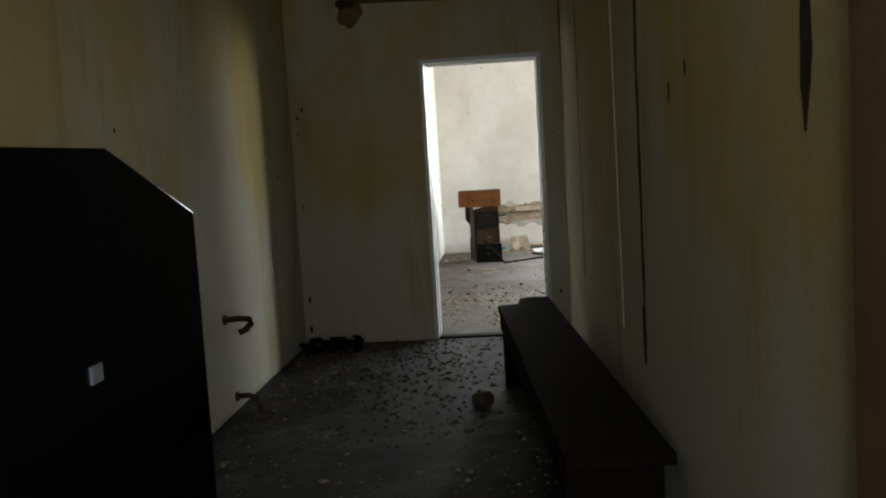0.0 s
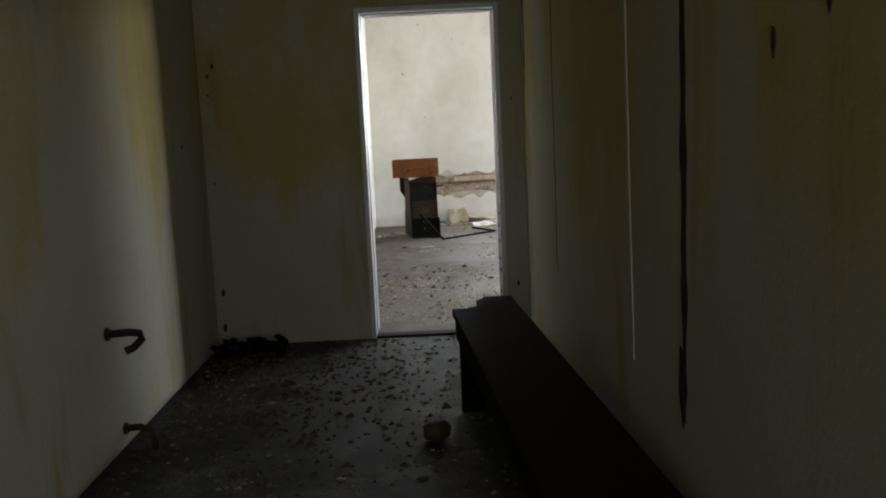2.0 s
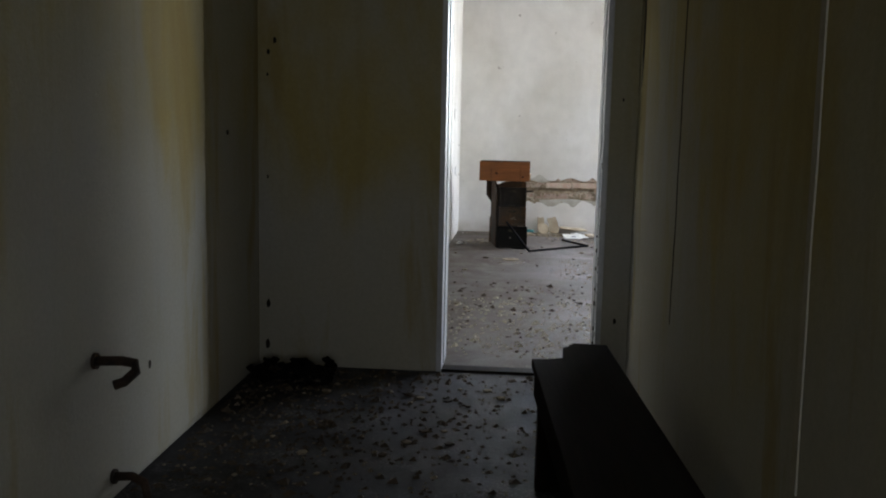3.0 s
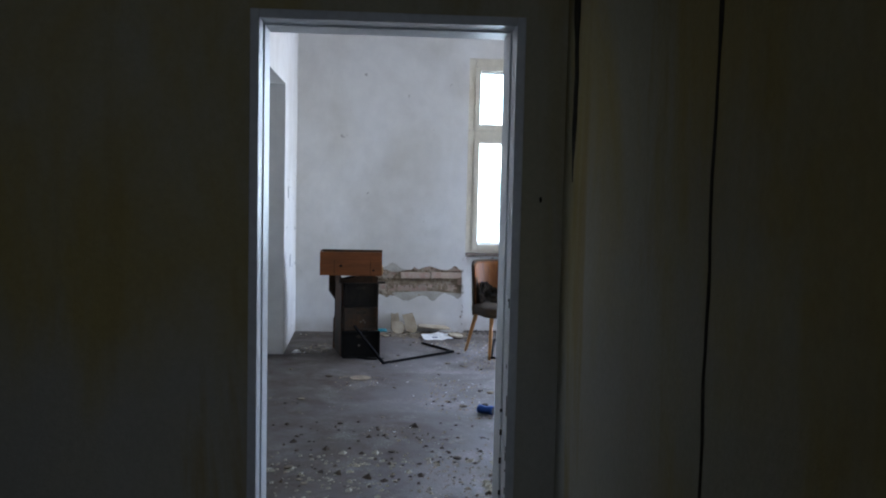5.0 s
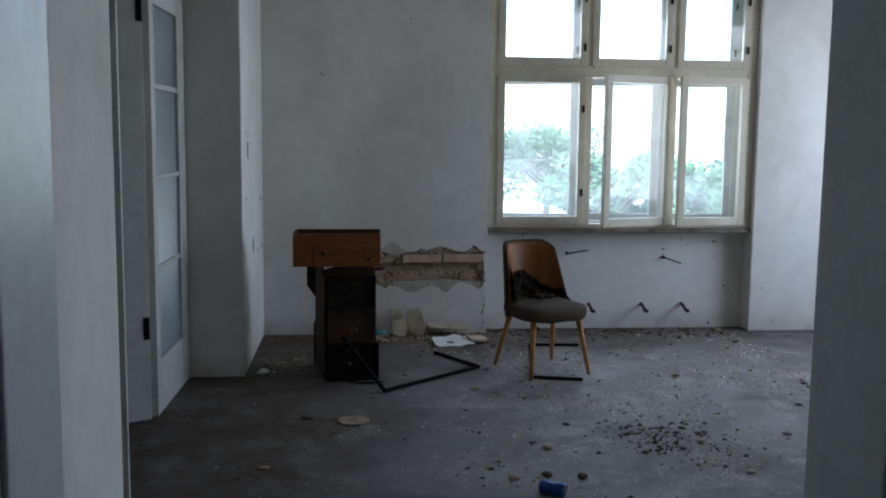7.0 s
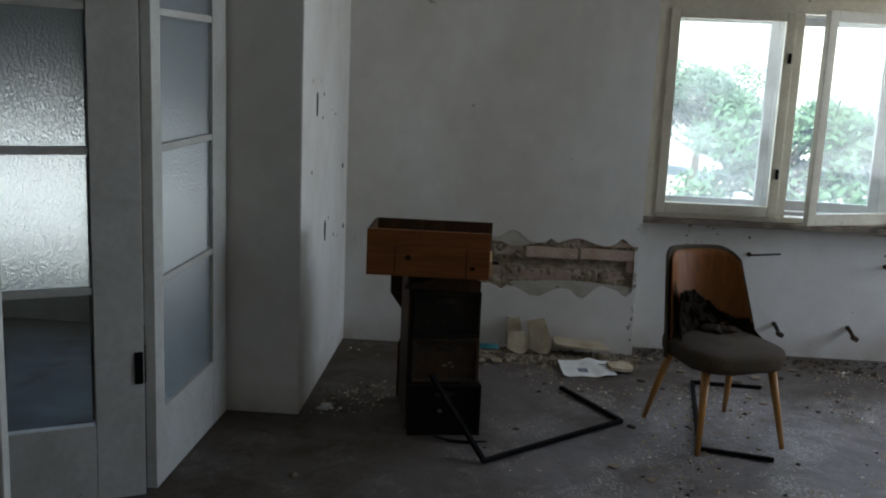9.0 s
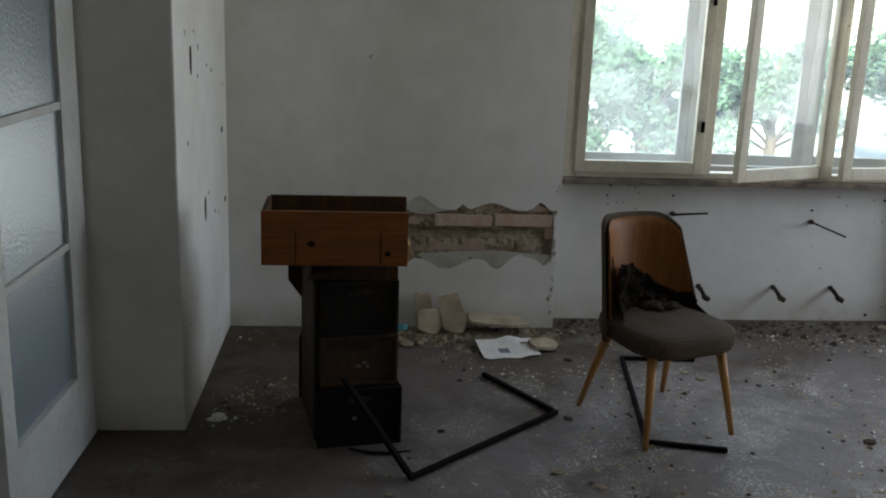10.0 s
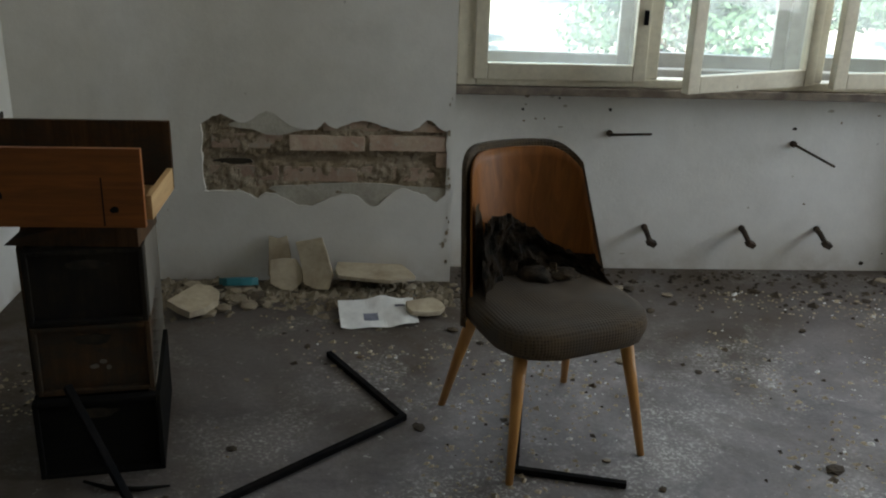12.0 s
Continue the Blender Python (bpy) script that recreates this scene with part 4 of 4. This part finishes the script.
    for u in range(nu + 1):
        s = -1 + 2 * u / nu
        tear = 0.19 - 0.12 * min(1, max(0, (s + 0.2) / 0.75)) + 0.020 * noise.noise(Vector((s * 4.0, 4.2, 0))) + 0.014 * noise.noise(Vector((s * 13, 1, 0)))
        for v in range(nv + 1):
            f = v / nv
            z = 0.452 + tear * f
            half = 0.205 - 0.02 * f
            x = half * math.sin(s * 1.25) / math.sin(1.25)
            y = 0.165 + 0.02 * f - 0.13 * (1 - math.cos(s * 1.25)) / (1 - math.cos(1.25)) - 0.05 * (1 - f) ** 2 + 0.034 * noise.noise(Vector((s * 5, f * 4, 7))) + 0.014 * noise.noise(Vector((s * 14, f * 9, 2)))
            g[u, v] = b0 = bm.verts.new((x, y, z))
    for u in range(nu):
        for v in range(nv):
            bm.faces.new((g[u, v], g[u + 1, v], g[u + 1, v + 1], g[u, v + 1]))
    r = bmesh.ops.solidify(bm, geom=bm.faces[:], thickness=0.012)
    part("torn_padding", bm, "foam", c, "blackened torn padding")
    rng = random.Random(12)
    for i in range(5):
        x = rng.uniform(0.02, 0.17)
        p0 = Vector((x, rng.uniform(0.03, 0.10), 0.466))
        part("fabric_shred", box((-0.012, -0.002, 0), (0.010, 0.002, rng.uniform(0.02, 0.045)), 0.001, pose(*p0, rng.uniform(-60, 60), rng.uniform(-60, 60), rng.uniform(0, 180))), "fabric", c)
    # strip of check fabric still hanging on one side of the back, frayed along its inner edge
    bm = bmesh.new()
    g = {}
    for v in range(15):
        f = v / 14
        z = 0.45 + 0.235 * f
        hgt = (z - 0.40) / 0.42
        inner = -0.42 - 0.26 * f + 0.07 * noise.noise(Vector((f * 6, 3, 0))) + 0.05 * noise.noise(Vector((f * 17, 9, 0)))
        for u in range(7):
            s = -1 + (inner + 1) * u / 6
            x = (0.236 - 0.050 * hgt) * 0.92 * math.sin(s * 1.25) / math.sin(1.25)
            y = 0.172 + 0.085 * hgt - (0.15 - 0.06 * hgt) * (1 - math.cos(s * 1.25)) / (1 - math.cos(1.25)) + 0.006 * noise.noise(Vector((f * 8, u, 5)))
            g[u, v] = bm.verts.new((x, y, z))
    for u in range(6):
        for v in range(14):
            bm.faces.new((g[u, v], g[u + 1, v], g[u + 1, v + 1], g[u, v + 1]))
    bmesh.ops.solidify(bm, geom=bm.faces[:], thickness=0.004)
    part("fabric_flap", bm, "fabric", c, "torn check fabric hanging beside the bare plywood")
    # clots of burnt wadding where the back meets the seat
    for i, (x, y, r) in enumerate(((0.01, 0.10, 0.05), (0.09, 0.075, 0.042))):
        part("wadding", rough_rock(r * 1.2, 140 + i, 0.4, 3), "foam", c, "blackened clot of wadding", True).matrix_basis = pose(x, y, 0.452, 0, 0, 40 * i)


chair()


def bar_frame(label, pts, r, extra=()):
    f = thing("metal_frame", label, "metal frame", group="loose metal frames")
    for a, b in zip(pts, pts[1:]):
        a, b = Vector(a), Vector(b)
        d = (b - a).normalized()
        m = Matrix.Translation(a) @ d.to_track_quat("X", "Z").to_matrix().to_4x4()
        part("bar", box((-r * 0.6, -r, -r * 0.9), ((b - a).length + r * 0.6, r, r * 0.9), 0.003, m), "black_metal", f)
    return f


bar_frame("bent black steel angle frame lying on the floor", [(0.865, 12.265, 0.013), (1.118, 11.84, 0.014), (0.482, 11.27, 0.0145), (0.236, 11.528, 0.283)], 0.0105)
bar_frame("black steel u-shaped frame lying under the chair", [(1.931, 12.475, 0.011), (1.579, 12.495, 0.0115), (1.43, 11.56, 0.012), (1.725, 11.485, 0.0125)], 0.010)


solid("stick", tube([(0.255, 11.505, 0.012), (0.33, 11.478, 0.009), (0.41, 11.474, 0.009), (0.49, 11.482, 0.014)], [0.004, 0.007, 0.007, 0.003], 8), "charred", "thin charred stick lying before the burnt cabinet", "stick", smooth=True)


def radiator_rod(x, z, tip, label):
    t = thing("radiator_bracket", label, "bracket", group="radiator brackets")
    part("rod", tube([(x, NY + 0.02, z), (x, NY - 0.03, z), tip], [0.006, 0.006, 0.005], 8), "rust", t)
    part("wall_plug", tube([(x, NY + 0.01, z), (x, NY - 0.012, z)], 0.014, 10), "rust", t)


radiator_rod(1.98, 0.607, (2.10, 12.93, 0.655), "thin rusty rod sticking out of the wall below the window")
radiator_rod(2.77, 0.575, (2.80, 12.80, 0.57), "thin rusty rod bent out of the wall below the window")
for x in (2.17, 2.60, 2.935):
    t = thing("radiator_bracket", "short rusty pipe bracket at the foot of the wall", "bracket", group="radiator brackets")
    part("pipe", tube([(x, NY + 0.02, 0.195), (x, NY - 0.04, 0.19), (x + 0.004, NY - 0.10, 0.165)], [0.012, 0.012, 0.011], 10), "rust", t, smooth=True)
    part("claw", box((-0.018, -0.014, -0.012), (0.022, 0.014, 0.014), 0.003, pose(x + 0.006, NY - 0.108, 0.160, 20, 25, 15)), "rust", t)
    part("wall_plug", tube([(x, NY + 0.01, 0.195), (x, NY - 0.01, 0.195)], 0.014, 10), "rust", t)
for z, y in ((1.42, 12.02), (0.77, 12.28), (1.05, 12.8), (0.70, 12.86)):
    part("plaster_loss", prism(ragged(y, z, 0.035, 0.11 if y < 12.5 else 0.03, y, 10), 0, RX0 - 0.002, RX0 + 0.0025), "crack", wall_west)

rng = random.Random(15)
north = bpy.data.objects["wall_room_north"]
coat = bpy.data.objects["plaster_coat"]
for i in range(18):
    z, s = rng.uniform(0.05, 0.80), rng.uniform(0.005, 0.014)
    part("plaster_loss", prism(ragged(NX0 - 0.012 - abs(rng.gauss(0, 0.012)), z, s, s * rng.uniform(1.2, 2.6), i, 9), 1, RY1 - 0.002, RY1 + 0.003), rng.choice(("undercoat", "mortar")), coat)
for i in range(30):
    x = rng.choice((rng.uniform(1.36, 3.38), rng.uniform(1.36, 1.8), rng.uniform(2.9, 3.38)))
    z, s = rng.choice((rng.uniform(0.62, 0.77), rng.uniform(0.03, 0.76))), rng.uniform(0.005, 0.013)
    part("plaster_loss", prism(ragged(x, z, s * rng.uniform(0.8, 2.2), s * rng.uniform(0.8, 1.8), i + 50, 9), 1, NY - 0.0015, NY + 0.003), rng.choice(("undercoat", "mortar", "undercoat", "crack")), north)
for i in range(16):
    y, z, s = rng.uniform(11.75, 12.9), rng.uniform(0.05, 1.6), rng.uniform(0.006, 0.014)
    part("plaster_loss", prism(ragged(y, z, s, s * 1.6, i + 90, 9), 0, RX0 - 0.002, RX0 + 0.0015), rng.choice(("crack", "undercoat")), wall_west)


def slab(w, h, t, m, seed, label):
    rng = random.Random(seed)
    k = 9
    out = []
    for i in range(k):
        a = 2 * math.pi * i / k + 0.2
        c, s = math.cos(a), math.sin(a)
        q = max(abs(c), abs(s))
        out.append((w / 2 * c / q * rng.uniform(0.86, 1.05), h / 2 + h / 2 * s / q * rng.uniform(0.88, 1.05)))
    return solid("plaster_slab", prism(out, 1, 0, t, 0.003), "slab", label, "plaster", m=m, group="fallen plaster slabs")


slab(0.13, 0.22, 0.02, pose(0.80, 12.82, 0.014, -24, -17, 0), 1, "broken white plaster slab leaning against the wall")
slab(0.13, 0.13, 0.02, pose(0.655, 12.84, 0.008, -22, -3, 4), 2, "grey plaster slab leaning against the wall")
slab(0.10, 0.20, 0.018, pose(0.63, 12.89, 0.012, -14, -4, 2), 3, "pale plaster slab propped behind another slab")
slab(0.32, 0.16, 0.017, pose(1.02, 12.80, 0.075, -86, 4, 8), 4, "flat plaster slab lying on rubble beside the wall")
slab(0.16, 0.11, 0.02, pose(1.24, 12.58, 0.035, -84, 6, 30), 5, "small plaster slab lying on the floor")
slab(0.2, 0.14, 0.03, pose(0.40, 12.60, 0.05, -80, -5, 60), 6, "crumbling plaster slab lying on the floor")


def newspaper():
    n = thing("newspaper", "crumpled white printed paper lying beside the rubble", "paper", pose(1.02, 12.60, 0, 0, 0, 7))
    def sheet(x0, x1, y0, y1, lift):
        bm = bmesh.new()
        g = {}
        for i in range(25):
            for j in range(11):
                x, y = x0 + (x1 - x0) * i / 24, y0 + (y1 - y0) * j / 10
                ridge = 0.010 * max(0, math.sin(x * 21 + y * 9)) + 0.006 * noise.noise(Vector((x * 14, y * 10, 4)))
                g[i, j] = bm.verts.new((x, y + 0.006 * noise.noise(Vector((x * 20, 1, 0))), lift + 0.006 + ridge + 0.14 * (y + 0.10)))
        for i in range(24):
            for j in range(10):
                bm.faces.new((g[i, j], g[i + 1, j], g[i + 1, j + 1], g[i, j + 1]))
        return bm
    part("sheet", sheet(-0.14, 0.14, -0.10, 0.10, 0.0), "paper", n)
    part("sheet", sheet(-0.10, 0.155, -0.085, 0.105, -0.004), "paper", n)
    part("printed_picture", sheet(-0.05, 0.005, -0.055, -0.005, 0.0025), "ink", n, "dark blurred printed picture")
    part("printed_line", sheet(0.075, 0.115, 0.02, 0.035, 0.0025), "ink", n, "small smudged print")


newspaper()
solid("plastic_scrap", shard(0.17, 0.07, 0.03, 9), "teal", "teal plastic scrap half buried in rubble", "scrap", m=pose(0.46, 12.86, 0.02, -18, 0, 5))
can = thing("drink_can", "crushed blue metal can lying on its side", "can", pose(1.15, 9.60, 0.032, 0, 0, -32))
part("body", tube([(-0.058, 0, 0), (-0.05, 0, 0), (-0.02, 0.003, -0.003), (0.0, 0.005, -0.004), (0.03, 0, 0), (0.045, 0, 0), (0.055, 0, 0)], [0.022, 0.031, 0.028, 0.026, 0.030, 0.031, 0.026], 18), "blue_can", can, smooth=True)
part("lid", tube([(0.055, 0, 0), (0.058, 0, 0)], 0.025, 18), "silver", can, "silver can end")
plate = thing("plate_shard", "round whitish saucer-like plaster disc on the floor", "shard", pose(0.30, 10.71, 0.0))
part("disc", tube([(0, 0, 0), (0, 0, 0.006), (0, 0, 0.009)], [0.07, 0.085, 0.082], 22), "rubble", plate)
part("hub", tube([(0, 0, 0.008), (0, 0, 0.013)], [0.035, 0.028], 14), "rubble", plate)
wad = solid("paper_scrap", join(*[shard(0.09, 0.05, 0.004, 90 + q) for q in range(1)], rough_rock(0.035, 31, 0.55, 1), rough_rock(0.028, 37, 0.4, 1)), "paper", "crumpled white scrap beside the opening", "paper", m=pose(-0.28, 11.80, 0, 0, 0, 20))
solid("foam_clod", rough_rock(0.075, 33, 0.7, 2), "dark_rubble", "dark clod lying on the corridor floor", "clod", m=pose(0.38, 4.5, 0))
heap = thing("rag_heap", "heap of charred scraps in the corridor corner", "debris", pose(-0.76, 6.27, 0))
for _ in range(46):
    part("scrap", box((-0.05, -0.02, 0), (0.05, 0.02, 0.012), 0.003, pose(random.uniform(-0.2, 0.2), random.uniform(-0.13, 0.13), random.uniform(0.012, 0.06), random.uniform(-30, 30), random.uniform(-35, 35), random.uniform(0, 180))), "charred", heap)

# loose rubble: larger pieces one by one, the dust and crumbs joined
bits = []
for i in range(6):
    bits.append((mesh_of("piece", rough_rock(0.5, 50 + i, 0.55, 1), "rubble"), mesh_of("piece", rough_rock(0.5, 60 + i, 0.5, 1), "dark_rubble")))
rng = random.Random(77)


def piece(x, y, s, dark, where):
    ob = new("rubble_piece", bits[rng.randrange(6)][1 if dark else 0])
    ob.matrix_world = pose(x, y, 0.0, 0, 0, rng.uniform(0, 360)) @ Matrix.Diagonal((s, s * rng.uniform(0.6, 1), s * rng.uniform(0.3, 0.7), 1))
    tagged(ob, ("dark" if dark else "pale") + " lump of plaster rubble lying on the " + where, "rubble", "rubble on the " + where)


def in_room(x, y):
    inside = -0.34 < x < 3.3 and 7.0 < y < 12.9
    stack = -0.0 < x < 0.55 and 11.5 < y < 12.1
    return inside and not stack


for _ in range(110):
    x, y = rng.uniform(-0.3, 3.3), rng.uniform(7.3, 12.85)
    if in_room(x, y):
        piece(x, y, rng.choice((0.03, 0.04, 0.05, 0.07)), rng.random() < 0.6, "room floor")
for _ in range(9):
    piece(rng.gauss(1.85, 0.16), rng.gauss(10.35, 0.2), rng.uniform(0.025, 0.055), rng.random() < 0.8, "room floor")
for _ in range(46):
    piece(rng.uniform(0.2, 1.35), 12.93 - abs(rng.gauss(0, 0.14)), rng.uniform(0.03, 0.10), rng.random() < 0.25, "room floor")
for _ in range(16):
    piece(rng.uniform(1.4, 3.4), 13.05 - abs(rng.gauss(0, 0.3)), rng.uniform(0.025, 0.08), rng.random() < 0.35, "room floor")
for _ in range(80):
    x, y = rng.uniform(-0.95, 0.4), rng.choice((rng.uniform(2.4, 6.4), rng.uniform(4.8, 6.4)))
    piece(x, y, rng.choice((0.02, 0.03, 0.04, 0.06)), rng.random() < 0.6, "corridor floor")


def crumbs(name, n, place, material, lo, hi, label):
    verts, faces = [], []
    for _ in range(n):
        x, y = place()
        s = rng.uniform(lo, hi) * (1 if rng.random() < 0.8 else 1.8)
        a0 = rng.uniform(0, 6.28)
        i = len(verts)
        for k in range(4):
            a = a0 + k * 1.57 + rng.uniform(-0.4, 0.4)
            verts.append((x + s * math.cos(a) * rng.uniform(0.6, 1.1), y + s * math.sin(a) * rng.uniform(0.6, 1.1), 0.0))
        verts.append((x + s * 0.2, y, s * rng.uniform(0.3, 0.8)))
        faces += [(i, i + 1, i + 4), (i + 1, i + 2, i + 4), (i + 2, i + 3, i + 4), (i + 3, i, i + 4)]
    me = bpy.data.meshes.new(name)
    me.from_pydata(verts, [], faces)
    me.materials.append(M[material])
    tagged(new(name, me), label, "debris", kind="stuff")


def room_spot():
    while True:
        x, y = rng.uniform(-0.35, 3.4), rng.uniform(6.9, 12.9)
        if in_room(x, y) and noise.noise(Vector((x * 1.7, y * 1.7, 3))) + 0.17 * x > rng.uniform(0.1, 0.75):
            return x, y


crumbs("plaster_crumbs", 7000, room_spot, "slab", 0.003, 0.009, "pale plaster crumbs and dust scattered on the floor")
crumbs("white_chips", 900, room_spot, "paper", 0.003, 0.009, "small white paint and plaster chips scattered on the floor")
crumbs("dark_crumbs", 700, room_spot, "dark_rubble", 0.004, 0.012, "dark crumbs scattered on the floor")
crumbs("doorway_crumbs", 800, lambda: (rng.uniform(-0.3, 1.5), rng.uniform(6.85, 8.7)), "pale_streak", 0.005, 0.018, "pale plaster flakes trodden about inside the doorway")
crumbs("doorway_dark_crumbs", 240, lambda: (rng.uniform(-0.3, 1.5), rng.uniform(6.95, 9.4)), "dark_rubble", 0.006, 0.02, "dark crumbs trodden about inside the doorway")
crumbs("debris_patch", 170, lambda: (rng.gauss(1.85, 0.16), rng.gauss(10.35, 0.18)), "dark_rubble", 0.005, 0.016, "dark scraps scattered in a patch on the floor")
crumbs("wall_foot_rubble", 1500, lambda: (rng.uniform(0.15, 1.32), 12.94 - abs(rng.gauss(0, 0.13))), "rubble", 0.006, 0.022, "crumbled plaster heaped along the foot of the wall")
crumbs("niche_rubble", 300, lambda: (rng.uniform(1.34, 3.42), 13.11 - abs(rng.gauss(0, 0.16))), "dark_rubble", 0.005, 0.018, "dirty crumbs along the foot of the window wall")
crumbs("corridor_crumbs", 1300, lambda: (rng.uniform(-0.97, 1.0), rng.uniform(1.5, 6.45)), "rubble", 0.004, 0.013, "plaster crumbs scattered on the corridor floor")
crumbs("corridor_dark_crumbs", 1300, lambda: (-0.98 + abs(rng.gauss(0, 0.7)), 6.45 - abs(rng.gauss(0, 1.3))), "dark_rubble", 0.006, 0.02, "dark scraps heaped towards the corridor corner")

for _ in range(22):
    piece(rng.uniform(0.28, 0.62), 12.88 - abs(rng.gauss(0, 0.16)), rng.uniform(0.05, 0.13), rng.random() < 0.2, "room floor")
piece(1.165, 11.80, 0.06, True, "room floor")
# bricks showing in the broken patch
brick_mesh = {}


def brick(x0, x1, z0, z1, y0):
    key = round(x1 - x0, 2), round(z1 - z0, 3)
    if key not in brick_mesh:
        bm = box((0, 0, 0), (x1 - x0, 0.06, z1 - z0), 0.004)
        for v in bm.verts:
            v.co += Vector((noise.noise(v.co * 30), 0.6 * noise.noise(v.co * 37 + Vector((3, 0, 0))), noise.noise(v.co * 33 + Vector((0, 5, 0))))) * 0.003
        brick_mesh[key] = mesh_of("brick", bm, "brick")
    ob = new("brick", brick_mesh[key])
    ob.matrix_world = pose(x0, y0, z0)
    ob.parent = broken


for x0, x1, z0, y in ((0.669, 0.964, 0.553, 12.968), (0.982, 1.288, 0.557, 12.969), (0.36, 0.64, 0.556, 12.981), (0.50, 0.78, 0.632, 12.983), (0.80, 1.09, 0.633, 12.981), (1.11, 1.29, 0.634, 12.976),
                     (0.34, 0.62, 0.425, 12.983), (0.64, 0.93, 0.423, 12.980), (0.95, 1.24, 0.426, 12.985), (1.25, 1.294, 0.49, 12.978)):
    brick(x0, x1, z0, z0 + 0.062, y)
part("undercoat_rest", prism(ragged(0.60, 0.668, 0.32, 0.085, 21, 26), 1, 12.971, 12.986), "undercoat", broken)
k = prism(ragged(0.93, 0.368, 0.74, 0.11, 12, 40), 1, 12.972, 12.985)
part("undercoat_rest", k, "undercoat", broken, "grey undercoat left below the bricks")
part("dark_gap", prism(ragged(0.45, 0.503, 0.17, 0.022, 6, 16), 1, 12.984, 12.992), "crack", broken)
